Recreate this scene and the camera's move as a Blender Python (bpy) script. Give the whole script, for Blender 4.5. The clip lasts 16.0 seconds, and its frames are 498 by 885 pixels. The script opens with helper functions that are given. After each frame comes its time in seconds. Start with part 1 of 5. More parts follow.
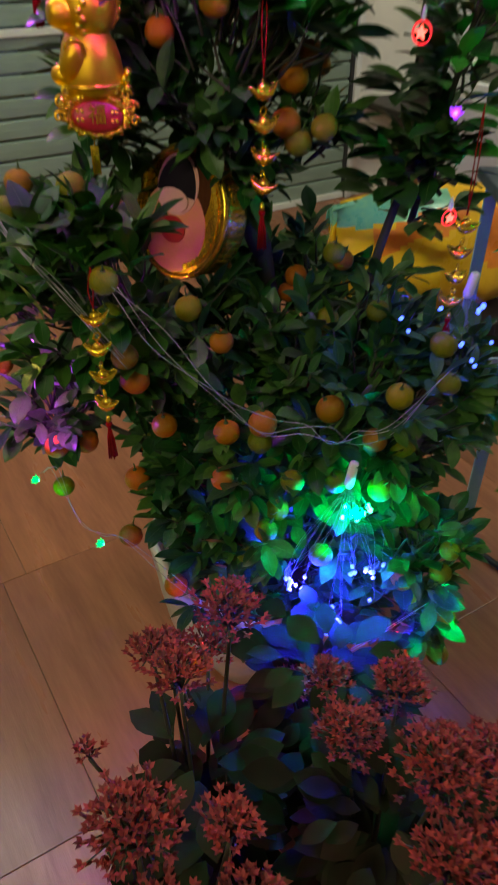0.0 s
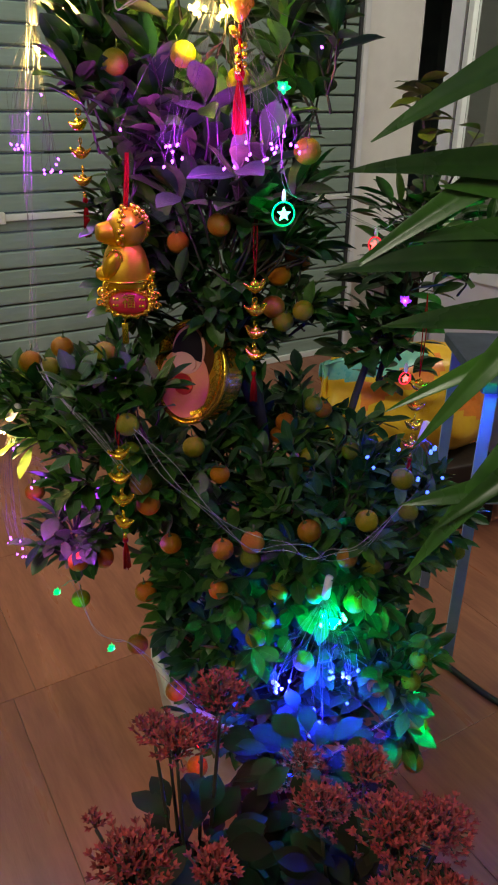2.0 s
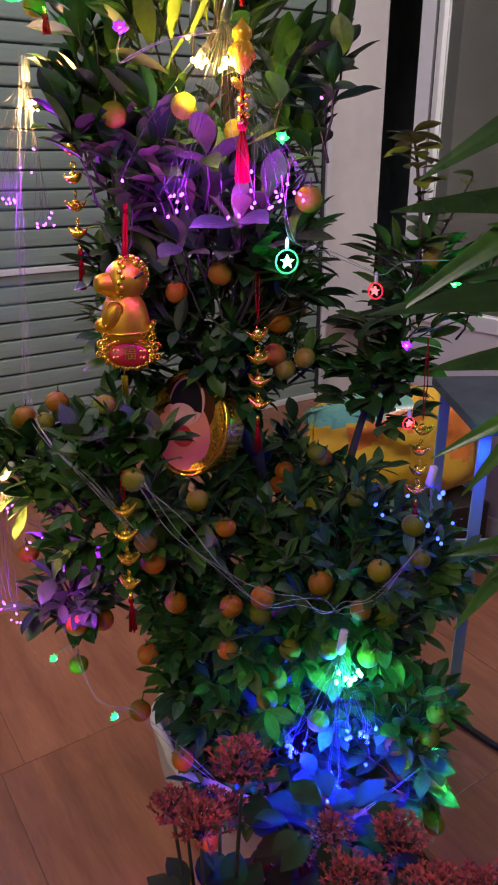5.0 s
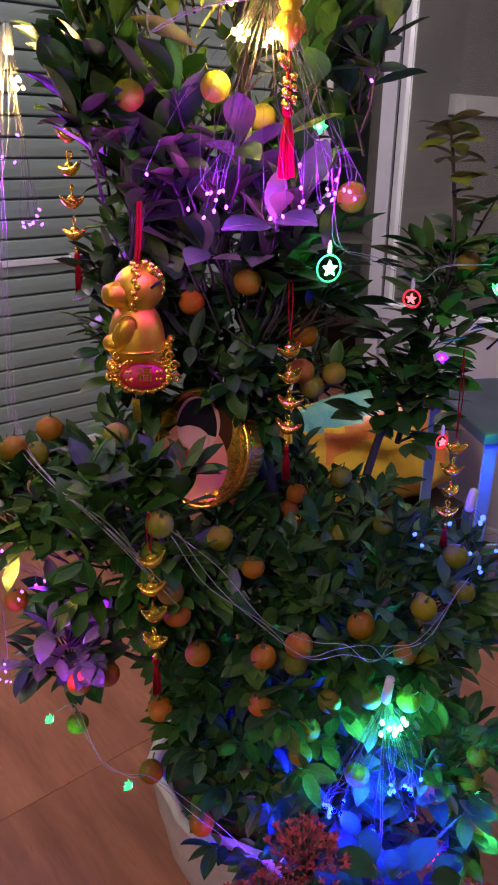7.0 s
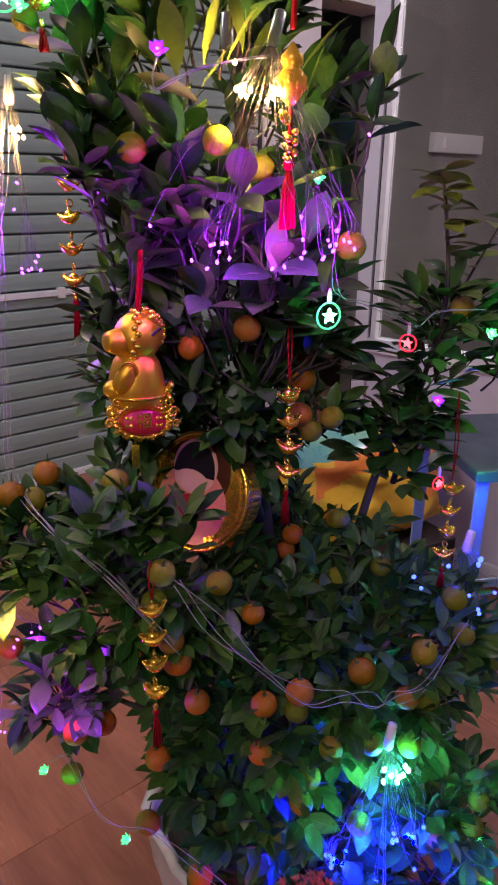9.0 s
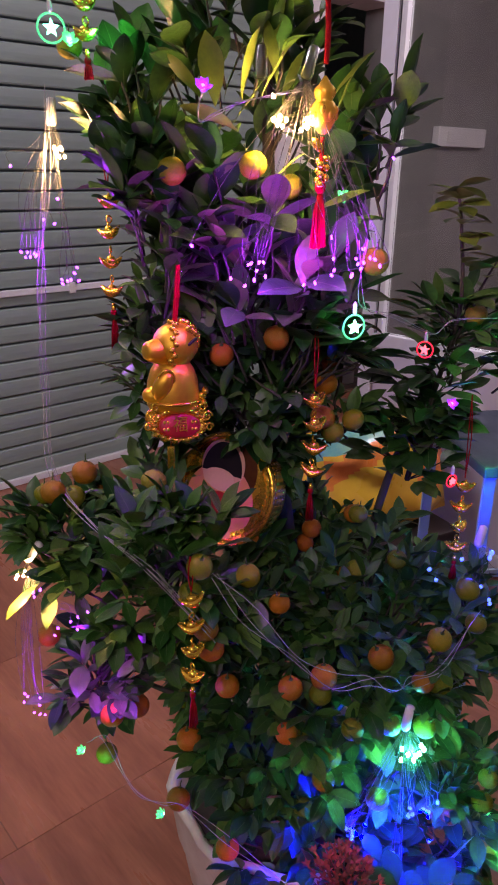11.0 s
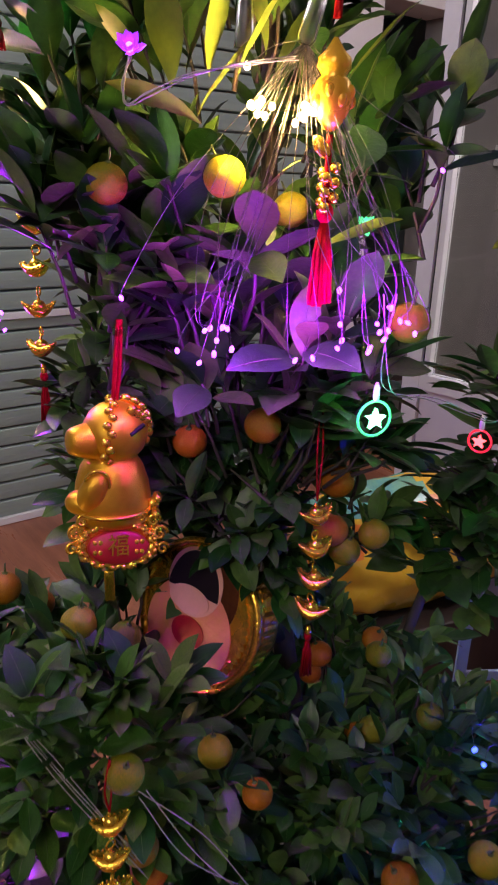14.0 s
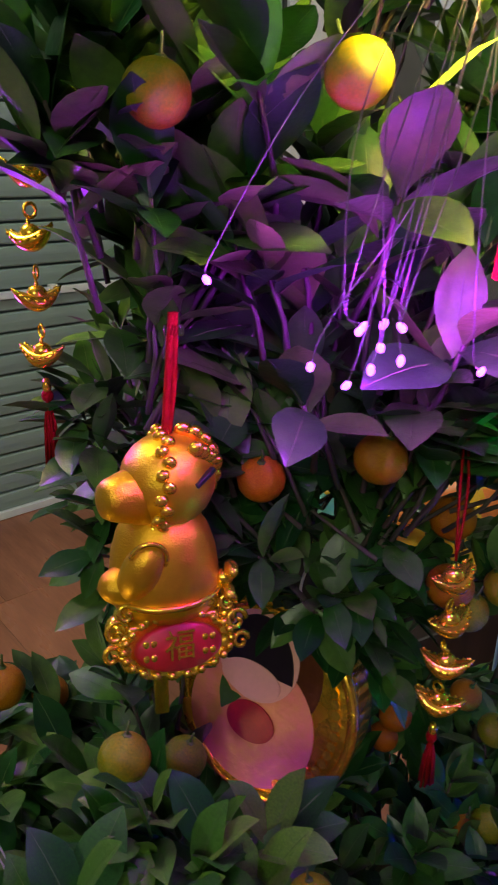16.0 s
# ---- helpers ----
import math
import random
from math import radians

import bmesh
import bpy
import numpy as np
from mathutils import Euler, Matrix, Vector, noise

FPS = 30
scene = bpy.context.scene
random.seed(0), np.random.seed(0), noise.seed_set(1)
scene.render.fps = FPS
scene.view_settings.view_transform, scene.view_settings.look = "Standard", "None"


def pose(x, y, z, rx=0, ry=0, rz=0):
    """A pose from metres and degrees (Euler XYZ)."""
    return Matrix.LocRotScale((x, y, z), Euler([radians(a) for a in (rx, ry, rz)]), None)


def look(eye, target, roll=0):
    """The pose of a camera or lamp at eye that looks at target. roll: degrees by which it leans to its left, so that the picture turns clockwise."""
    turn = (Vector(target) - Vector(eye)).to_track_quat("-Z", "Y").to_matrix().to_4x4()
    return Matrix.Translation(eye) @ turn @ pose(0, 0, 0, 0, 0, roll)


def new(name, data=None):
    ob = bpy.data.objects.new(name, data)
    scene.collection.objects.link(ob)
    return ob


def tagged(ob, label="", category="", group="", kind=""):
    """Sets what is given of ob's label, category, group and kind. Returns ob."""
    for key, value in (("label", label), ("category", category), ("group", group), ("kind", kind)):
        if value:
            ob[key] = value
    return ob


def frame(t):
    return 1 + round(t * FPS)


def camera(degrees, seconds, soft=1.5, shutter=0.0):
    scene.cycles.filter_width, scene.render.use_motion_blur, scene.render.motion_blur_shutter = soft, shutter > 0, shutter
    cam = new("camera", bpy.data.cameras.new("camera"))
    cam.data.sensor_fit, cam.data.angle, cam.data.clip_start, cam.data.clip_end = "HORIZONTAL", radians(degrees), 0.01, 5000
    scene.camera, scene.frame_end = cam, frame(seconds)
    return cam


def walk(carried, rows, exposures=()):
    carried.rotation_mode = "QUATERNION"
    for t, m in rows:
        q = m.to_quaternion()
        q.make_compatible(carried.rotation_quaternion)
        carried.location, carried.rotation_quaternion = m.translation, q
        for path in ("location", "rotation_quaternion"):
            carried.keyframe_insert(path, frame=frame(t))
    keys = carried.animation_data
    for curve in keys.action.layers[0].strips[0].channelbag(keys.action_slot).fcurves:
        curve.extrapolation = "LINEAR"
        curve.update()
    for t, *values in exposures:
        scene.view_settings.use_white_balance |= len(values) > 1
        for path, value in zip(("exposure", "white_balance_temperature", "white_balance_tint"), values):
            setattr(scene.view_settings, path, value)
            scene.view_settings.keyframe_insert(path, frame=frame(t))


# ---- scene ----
cam = camera(38.2, 16.0, soft=1.9, shutter=0.5)
PATH = [
    (0, (0.0153, 0.1425, 1.2080), (0.0041, 1.7442, 0.0103), 0.33),
    (0.5, (0.0298, 0.0384, 1.2586), (0.0087, 1.7297, 0.1912), 0.42),
    (1, (0.0353, 0.0104, 1.2800), (-0.0101, 1.7546, 0.3026), 0.26),
    (1.5, (0.0361, -0.0161, 1.2898), (-0.0046, 1.7640, 0.3790), 0.45),
    (2, (0.0376, -0.0287, 1.2889), (0.0013, 1.7740, 0.4234), 0.74),
    (2.5, (0.0366, -0.0332, 1.2880), (0.0143, 1.7922, 0.4710), 1.01),
    (3, (0.0286, -0.0397, 1.2866), (0.0129, 1.8083, 0.5219), 1.20),
    (3.5, (0.0278, -0.0512, 1.2822), (0.0112, 1.8061, 0.5403), 1.23),
    (3.7, (0.0318, -0.0539, 1.2855), (0.0126, 1.8034, 0.5437), 1.22),
    (5.8, (-0.0670, 0.0657, 1.2754), (0.0418, 1.9211, 0.5367), 0.08),
    (6, (-0.0811, 0.0832, 1.2842), (0.0455, 1.9293, 0.5255), 0.62),
    (6.5, (-0.1171, 0.1146, 1.2779), (0.0765, 1.9557, 0.5211), 0.56),
    (7, (-0.1363, 0.1385, 1.2785), (0.1046, 1.9724, 0.5177), 0.66),
    (7.5, (-0.1446, 0.1482, 1.2866), (0.1297, 1.9808, 0.5342), 0.68),
    (8, (-0.1422, 0.1483, 1.2938), (0.1479, 1.9834, 0.5535), 0.85),
    (8.5, (-0.1438, 0.1486, 1.2939), (0.1482, 1.9940, 0.5803), 0.87),
    (9, (-0.1561, 0.1494, 1.2975), (0.1350, 2.0047, 0.6099), 0.88),
    (9.5, (-0.1670, 0.1401, 1.2945), (0.1249, 2.0013, 0.6234), 0.75),
    (9.7, (-0.1676, 0.1408, 1.3012), (0.1193, 1.9987, 0.6187), 0.56),
    (11.8, (-0.2190, 0.0892, 1.3357), (0.1006, 1.9288, 0.6190), 1.81),
    (12, (-0.2076, 0.1338, 1.3261), (0.1127, 1.9770, 0.6188), 2.18),
    (12.5, (-0.1856, 0.2441, 1.3223), (0.1162, 2.0885, 0.6102), 2.49),
    (13, (-0.1851, 0.3002, 1.3338), (0.0929, 2.1499, 0.6259), 2.59),
    (13.5, (-0.1476, 0.3424, 1.3359), (0.0724, 2.2024, 0.6345), 2.18),
    (14, (-0.0939, 0.3940, 1.3313), (0.0758, 2.2675, 0.6522), 2.02),
    (14.5, (-0.0972, 0.4569, 1.3282), (0.0724, 2.3313, 0.6516), 1.64),
    (15, (-0.1270, 0.5273, 1.3242), (0.0602, 2.3975, 0.6407), 1.35),
    (15.5, (-0.1442, 0.5769, 1.3076), (0.0964, 2.4288, 0.5916), 1.37),
    (16, (-0.1693, 0.6075, 1.3006), (0.1167, 2.4423, 0.5580), 0.81),
]
walk(cam, [(t, look(eye, target, roll)) for t, eye, target, roll in PATH],
     [(0, 0.16, 7900, -12), (1, 0.14, 7900, -12), (2, 0.10, 7000, -2), (3.5, 0.08, 6600, 14), (6, 0.14, 6350, 28), (9, 0.22, 6300, 38), (12, 0.14, 6300, 43), (14, 0.16, 6450, 31), (15.2, 0.11, 6500, 22), (16, 0.04, 6650, -2)])

# ---- light ----
world = bpy.data.worlds.new("night")
scene.world = world
world.use_nodes = True
world.node_tree.nodes["Background"].inputs[0].default_value = (0.10, 0.12, 0.16, 1)
world.node_tree.nodes["Background"].inputs[1].default_value = 0.35


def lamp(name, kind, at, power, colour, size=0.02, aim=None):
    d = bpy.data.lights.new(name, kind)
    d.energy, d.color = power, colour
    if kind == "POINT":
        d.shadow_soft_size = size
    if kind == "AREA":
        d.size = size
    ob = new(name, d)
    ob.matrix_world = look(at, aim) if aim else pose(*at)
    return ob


# ceiling lamp inferred above and behind the camera, then an added side fill
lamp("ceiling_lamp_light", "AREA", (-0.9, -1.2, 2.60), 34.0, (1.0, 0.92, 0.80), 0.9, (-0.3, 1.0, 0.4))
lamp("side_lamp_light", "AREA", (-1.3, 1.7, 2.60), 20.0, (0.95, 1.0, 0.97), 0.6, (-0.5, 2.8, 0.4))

# added fill with no seen source, brightens the right wall and pillar
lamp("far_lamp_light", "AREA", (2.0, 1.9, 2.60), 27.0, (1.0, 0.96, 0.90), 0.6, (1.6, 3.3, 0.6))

PURPLE, WARM, GREEN, BLUE, RED, TEAL = (0.41, 0.02, 1.0), (1.0, 0.64, 0.19), (0.0, 1.0, 0.30), (0.004, 0.008, 1.0), (1.0, 0.03, 0.06), (0.0, 1.0, 0.55)
LED_GLOW = [
    ((-0.105, 0.917, 1.235), 0.62, PURPLE), ((-0.080, 0.897, 1.255), 0.62, PURPLE), ((-0.055, 0.922, 1.215), 0.62, PURPLE), ((-0.030, 0.912, 1.245), 0.62, PURPLE), ((-0.010, 0.917, 1.205), 0.62, PURPLE),
    ((0.018, 0.894, 1.250), 0.54, PURPLE), ((0.035, 0.884, 1.222), 0.54, PURPLE), ((0.052, 0.905, 1.255), 0.50, PURPLE), ((-0.140, 0.905, 1.252), 0.16, PURPLE),
    ((-0.290, 1.140, 1.180), 0.9, PURPLE), ((-0.350, 1.120, 1.230), 0.7, PURPLE), ((-0.355, 0.950, 0.650), 0.5, PURPLE), ((-0.290, 0.925, 0.700), 0.7, PURPLE), ((-0.265, 0.930, 0.640), 0.50, PURPLE),
    ((-0.044, 0.920, 1.378), 1.5, WARM), ((-0.018, 0.920, 1.376), 1.5, WARM), ((-0.300, 1.120, 1.340), 1.5, WARM), ((-0.375, 0.970, 0.790), 1.3, WARM),
    ((0.150, 0.832, 0.578), 2.8, TEAL), ((0.080, 0.822, 0.455), 9.5, BLUE), ((0.175, 0.828, 0.470), 9.5, BLUE), ((0.130, 0.808, 0.415), 6.0, BLUE), ((-0.040, 0.770, 0.390), 0.5, RED),
    ((0.058, 0.930, 1.165), 0.10, GREEN), ((0.330, 1.020, 1.110), 0.30, GREEN), ((0.300, 1.000, 0.790), 0.5, BLUE), ((0.200, 0.960, 0.830), 0.35, BLUE),
    ((0.470, 1.320, 0.690), 0.8, BLUE), ((0.480, 1.330, 0.780), 0.35, GREEN), ((-0.235, 1.050, 1.470), 0.3, GREEN),
    ((0.310, 0.820, 0.380), 0.5, GREEN), ((0.228, 0.800, 0.330), 0.4, RED), ((-0.290, 0.930, 0.490), 0.15, GREEN),
]
for at, power, colour in LED_GLOW:
    lamp("led_light", "POINT", at, power, colour, 0.012)


# ---- materials ----
def mat(name, base, rough=0.5, metal=0.0, second=None, scale=8.0, mix=0.5, bump=0.0, bump_scale=60.0, rand=0.0, coat=0.0, spec=0.5, sub=0.0, stretch=(1, 1, 1), emit=None, power=0.0, island=False, hue=0.0, shift=False):
    m = bpy.data.materials.new(name)
    m.use_nodes = True
    nt = m.node_tree
    b = nt.nodes["Principled BSDF"]
    b.inputs["Roughness"].default_value, b.inputs["Metallic"].default_value = rough, metal
    b.inputs["Specular IOR Level"].default_value, b.inputs["Coat Weight"].default_value = spec, coat
    L = nt.links.new
    tc = nt.nodes.new("ShaderNodeTexCoord")
    mp = nt.nodes.new("ShaderNodeMapping")
    mp.inputs["Scale"].default_value = stretch
    L(tc.outputs["Object"], mp.inputs["Vector"])
    if shift:
        far = nt.nodes.new("ShaderNodeMath")
        far.operation, far.inputs[1].default_value = "MULTIPLY", 40.0
        L(nt.nodes.new("ShaderNodeObjectInfo").outputs["Random"], far.inputs[0])
        L(far.outputs[0], mp.inputs["Location"])

    def noise_node(s, detail=5.0):
        n = nt.nodes.new("ShaderNodeTexNoise")
        n.inputs["Scale"].default_value, n.inputs["Detail"].default_value = s, detail
        L(mp.outputs["Vector"], n.inputs["Vector"])
        return n

    n1, n2 = noise_node(scale), noise_node(scale * 6.3)
    mixer = nt.nodes.new("ShaderNodeMix")
    mixer.data_type = "RGBA"
    second = second or tuple(c * 0.62 for c in base)
    mixer.inputs[6].default_value, mixer.inputs[7].default_value = (*base, 1), (*second, 1)
    add = nt.nodes.new("ShaderNodeMath")
    add.operation = "MULTIPLY_ADD"
    add.inputs[1].default_value = 0.45
    L(n2.outputs["Fac"], add.inputs[0])
    L(n1.outputs["Fac"], add.inputs[2])
    ramp = nt.nodes.new("ShaderNodeMapRange")
    ramp.inputs["From Min"].default_value, ramp.inputs["From Max"].default_value = 0.52, 0.92
    ramp.inputs["To Max"].default_value = mix * 2
    L(add.outputs[0], ramp.inputs["Value"])
    L(ramp.outputs["Result"], mixer.inputs["Factor"])
    colour = mixer.outputs[2]
    if rand or hue:
        if island:
            src = nt.nodes.new("ShaderNodeNewGeometry").outputs["Random Per Island"]
        else:
            src = nt.nodes.new("ShaderNodeObjectInfo").outputs["Random"]
        hs = nt.nodes.new("ShaderNodeHueSaturation")
        v = nt.nodes.new("ShaderNodeMapRange")
        v.inputs["To Min"].default_value, v.inputs["To Max"].default_value = 1 - rand, 1 + rand
        L(src, v.inputs["Value"])
        L(v.outputs["Result"], hs.inputs["Value"])
        h = nt.nodes.new("ShaderNodeMapRange")
        h.inputs["To Min"].default_value, h.inputs["To Max"].default_value = 0.5 + hue, 0.5 - hue
        L(src, h.inputs["Value"])
        L(h.outputs["Result"], hs.inputs["Hue"])
        L(colour, hs.inputs["Color"])
        colour = hs.outputs["Color"]
    L(colour, b.inputs["Base Color"])
    rr = nt.nodes.new("ShaderNodeMapRange")
    rr.inputs["To Min"].default_value, rr.inputs["To Max"].default_value = max(rough - 0.12, 0.03), min(rough + 0.14, 1)
    L(n1.outputs["Fac"], rr.inputs["Value"])
    L(rr.outputs["Result"], b.inputs["Roughness"])
    if bump:
        nb = noise_node(bump_scale, 3.0)
        bp = nt.nodes.new("ShaderNodeBump")
        bp.inputs["Strength"].default_value, bp.inputs["Distance"].default_value = bump, 0.002
        L(nb.outputs["Fac"], bp.inputs["Height"])
        L(bp.outputs["Normal"], b.inputs["Normal"])
    if emit:
        b.inputs["Emission Color"].default_value, b.inputs["Emission Strength"].default_value = (*emit, 1), power
    if sub:
        b.inputs["Subsurface Weight"].default_value = sub
        b.inputs["Subsurface Radius"].default_value = (0.004, 0.003, 0.001)
    return m


def glass(name, tint, rough, ior=1.45):
    m = bpy.data.materials.new(name)
    m.use_nodes = True
    b = m.node_tree.nodes["Principled BSDF"]
    b.inputs["Base Color"].default_value = (*tint, 1)
    b.inputs["Roughness"].default_value, b.inputs["IOR"].default_value = rough, ior
    b.inputs["Transmission Weight"].default_value = 1.0
    return m


LEAF = mat("citrus_leaf", (0.045, 0.128, 0.022), 0.35, spec=0.30, second=(0.019, 0.068, 0.014), scale=30, rand=0.55, island=True, hue=0.035, bump=0.25, bump_scale=180)
# nearest leaves: the ceiling lamp's light is put in as a brighter green
LEAF_ONE = mat("citrus_leaf_near_lit", (0.050, 0.146, 0.018), 0.34, spec=0.28, second=(0.020, 0.078, 0.012), scale=40, rand=0.5, hue=0.035, bump=0.25, bump_scale=180)
LEAF_RIB = mat("leaf_midrib", (0.070, 0.135, 0.035), 0.45, scale=40, mix=0.2)
# colour for young leaves and for leaves yellowed by the warm lights
LEAF_YOUNG_AND_LIT = mat("young_and_warmlit_leaf", (0.150, 0.215, 0.018), 0.42, second=(0.085, 0.140, 0.015), scale=30, rand=0.35, island=True)
BARK = mat("bark", (0.075, 0.062, 0.045), 0.85, second=(0.035, 0.030, 0.022), scale=25, bump=0.9, bump_scale=70, stretch=(1, 1, 0.3))
ORANGE = mat("ripe_fruit", (0.40, 0.170, 0.005), 0.34, spec=0.28, second=(0.29, 0.090, 0.004), scale=14, rand=0.32, hue=0.020, bump=0.35, bump_scale=420)
LIME = mat("unripe_fruit", (0.25, 0.215, 0.005), 0.34, spec=0.28, second=(0.105, 0.145, 0.005), scale=12, rand=0.30, hue=0.028, bump=0.35, bump_scale=420)
CALYX = mat("calyx", (0.06, 0.10, 0.02), 0.7, scale=60)
GOLD = mat("gold_plastic", (0.95, 0.69, 0.070), 0.20, 0.9, second=(0.84, 0.53, 0.04), scale=40, bump=0.15, bump_scale=200)
FOIL = mat("gold_foil", (0.92, 0.60, 0.06), 0.24, 0.9, second=(0.80, 0.44, 0.03), scale=30, bump=1.0, bump_scale=75)
GOLD_SATIN = mat("satin_gold", (0.80, 0.50, 0.030), 0.33, 0.82, second=(0.62, 0.34, 0.014), scale=20, bump=0.30, bump_scale=900)
GOURD = mat("yellow_gold_plastic", (0.88, 0.52, 0.03), 0.26, 0.35, second=(0.80, 0.40, 0.02), scale=40, bump=0.2, bump_scale=200)
RED_CORD = mat("red_cord", (0.28, 0.002, 0.003), 0.85, spec=0.15, second=(0.22, 0.002, 0.004), scale=80, bump=0.6, bump_scale=500)
RED_PAPER = mat("red_panel", (0.45, 0.012, 0.015), 0.45, second=(0.32, 0.010, 0.012), scale=60)
PINK_PRINT = mat("printed_skin_tone", (0.84, 0.44, 0.33), 0.35, scale=30, mix=0.15)
BLACK_PRINT_AND_SLOT = mat("print_and_slot_black", (0.015, 0.010, 0.015), 0.35, spec=0.3, scale=30)
WIRE = mat("clear_wire", (0.13, 0.12, 0.112), 0.30, second=(0.07, 0.066, 0.062), scale=60, spec=0.4)
CABLE = mat("pale_clear_cable", (0.40, 0.38, 0.38), 0.25, second=(0.24, 0.23, 0.24), scale=60, spec=0.6)
CAP = mat("white_plastic_cap", (0.72, 0.70, 0.66), 0.4, second=(0.62, 0.60, 0.56), scale=60)
TILE = mat("wood_look_tile", (0.39, 0.148, 0.080), 0.30, second=(0.22, 0.076, 0.040), scale=3.0, mix=0.42, rand=0.12, bump=0.12, bump_scale=30, stretch=(7.0, 0.9, 1), shift=True)
GROUT = mat("grout", (0.22, 0.115, 0.070), 0.9, scale=30, bump=0.3)
SLAT = mat("shutter_paint", (0.265, 0.345, 0.300), 0.50, second=(0.205, 0.270, 0.235), scale=3.0, rand=0.05, bump=0.08, bump_scale=15, stretch=(0.4, 1, 4))
WHITE_BAR = mat("white_bar_paint", (0.72, 0.73, 0.72), 0.45, scale=8, mix=0.15)
WALL = mat("wall_paint", (0.80, 0.77, 0.75), 0.8, second=(0.66, 0.63, 0.61), scale=2.2, mix=0.35, bump=0.3, bump_scale=60)
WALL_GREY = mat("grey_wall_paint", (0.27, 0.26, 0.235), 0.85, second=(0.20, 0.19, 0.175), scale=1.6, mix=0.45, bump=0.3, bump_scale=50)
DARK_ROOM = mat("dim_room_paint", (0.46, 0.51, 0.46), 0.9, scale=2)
CEIL = mat("ceiling_paint", (0.70, 0.69, 0.66), 0.9, scale=1.5, mix=0.2)
ALU = mat("white_aluminium", (0.74, 0.73, 0.76), 0.35, second=(0.62, 0.61, 0.64), scale=6, mix=0.3)
PANEL = mat("door_panel_paint", (0.66, 0.62, 0.70), 0.45, second=(0.58, 0.55, 0.62), scale=3, mix=0.3)
GASKET_AND_GROOVE = mat("dark_gasket_and_groove", (0.03, 0.03, 0.035), 0.6, scale=30)
GLASS = glass("window_glass", (0.80, 0.84, 0.82), 0.02)
CLEAR_CAP = glass("clear_cap_plastic", (0.80, 0.76, 0.74), 0.35, 1.25)
CLEAR = glass("clear_plastic", (0.95, 0.95, 0.95), 0.12, 1.3)
DARK_WOOD = mat("dark_wood", (0.030, 0.020, 0.016), 0.45, second=(0.015, 0.010, 0.008), scale=12, bump=0.2, stretch=(1, 1, 0.15))
TOWEL = mat("orange_cloth", (0.75, 0.30, 0.17), 0.95, second=(0.62, 0.24, 0.13), scale=20, bump=0.8, bump_scale=300)
YELLOW_BAG = mat("yellow_plastic_bag", (0.80, 0.50, 0.03), 0.28, second=(0.70, 0.36, 0.02), scale=7, mix=0.4, bump=0.5, bump_scale=22)
TEAL_PRINT = mat("teal_print", (0.10, 0.36, 0.33), 0.3, second=(0.22, 0.48, 0.28), scale=14, mix=0.5)
ORANGE_PRINT = mat("orange_print", (0.85, 0.24, 0.03), 0.3, scale=14, mix=0.3)
POT_WRAP = mat("white_plastic_wrap", (0.70, 0.66, 0.60), 0.35, second=(0.56, 0.50, 0.43), scale=9, bump=1.0, bump_scale=24)
SOIL = mat("soil", (0.035, 0.024, 0.016), 0.95, scale=30, bump=1.0, bump_scale=60)
TERRACOTTA = mat("brown_plastic_pot", (0.075, 0.045, 0.035), 0.55, scale=10, bump=0.2)
PETAL = mat("red_petal", (0.32, 0.032, 0.026), 0.65, second=(0.14, 0.016, 0.014), scale=40, rand=0.6, island=True)
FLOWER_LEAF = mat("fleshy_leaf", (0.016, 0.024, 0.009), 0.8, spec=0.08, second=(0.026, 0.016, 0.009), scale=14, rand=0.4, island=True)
STEM = mat("flower_stem", (0.050, 0.042, 0.022), 0.6, scale=40)
BAMBOO = mat("broad_leaf", (0.056, 0.155, 0.022), 0.26, spec=0.5, second=(0.022, 0.070, 0.013), scale=9, mix=0.6, rand=0.5, bump=0.2, bump_scale=40)
BLUE_STEEL = mat("pale_blue_steel", (0.34, 0.46, 0.58), 0.4, second=(0.26, 0.38, 0.50), scale=10)
DARK_TOP = mat("dark_blue_top", (0.06, 0.075, 0.11), 0.45, scale=12)
BROWN_FOIL = mat("dark_gold_print", (0.16, 0.055, 0.012), 0.30, 0.6, second=(0.10, 0.03, 0.01), scale=22, bump=0.6, bump_scale=120)
MAUVE = mat("pink_foil", (0.80, 0.22, 0.19), 0.30, 0.0, second=(0.74, 0.32, 0.09), scale=16, bump=0.5, bump_scale=120, coat=0.4)
BLACK_RUBBER = mat("black_rubber", (0.012, 0.012, 0.014), 0.5, scale=40)


def led_mat(name, colour, power):
    return mat(name, colour, 0.3, emit=colour, power=power)


LED = {"purple": led_mat("purple_led", (0.45, 0.085, 1.0), 7), "warm": led_mat("warm_led", (1.0, 0.62, 0.20), 26), "green": led_mat("green_led", (0.10, 1.0, 0.42), 9),
       "blue": led_mat("blue_led", (0.04, 0.085, 1.0), 5.5), "red": led_mat("red_led", (1.0, 0.06, 0.06), 6)}
SHELL = {"green": led_mat("green_shell", (0.02, 0.8, 0.25), 0.9), "red": led_mat("red_shell", (1.0, 0.03, 0.05), 1.0), "blue": led_mat("blue_shell", (0.03, 0.06, 1.0), 2.2),
         "purple": led_mat("purple_shell", (0.4, 0.05, 1.0), 0.9)}


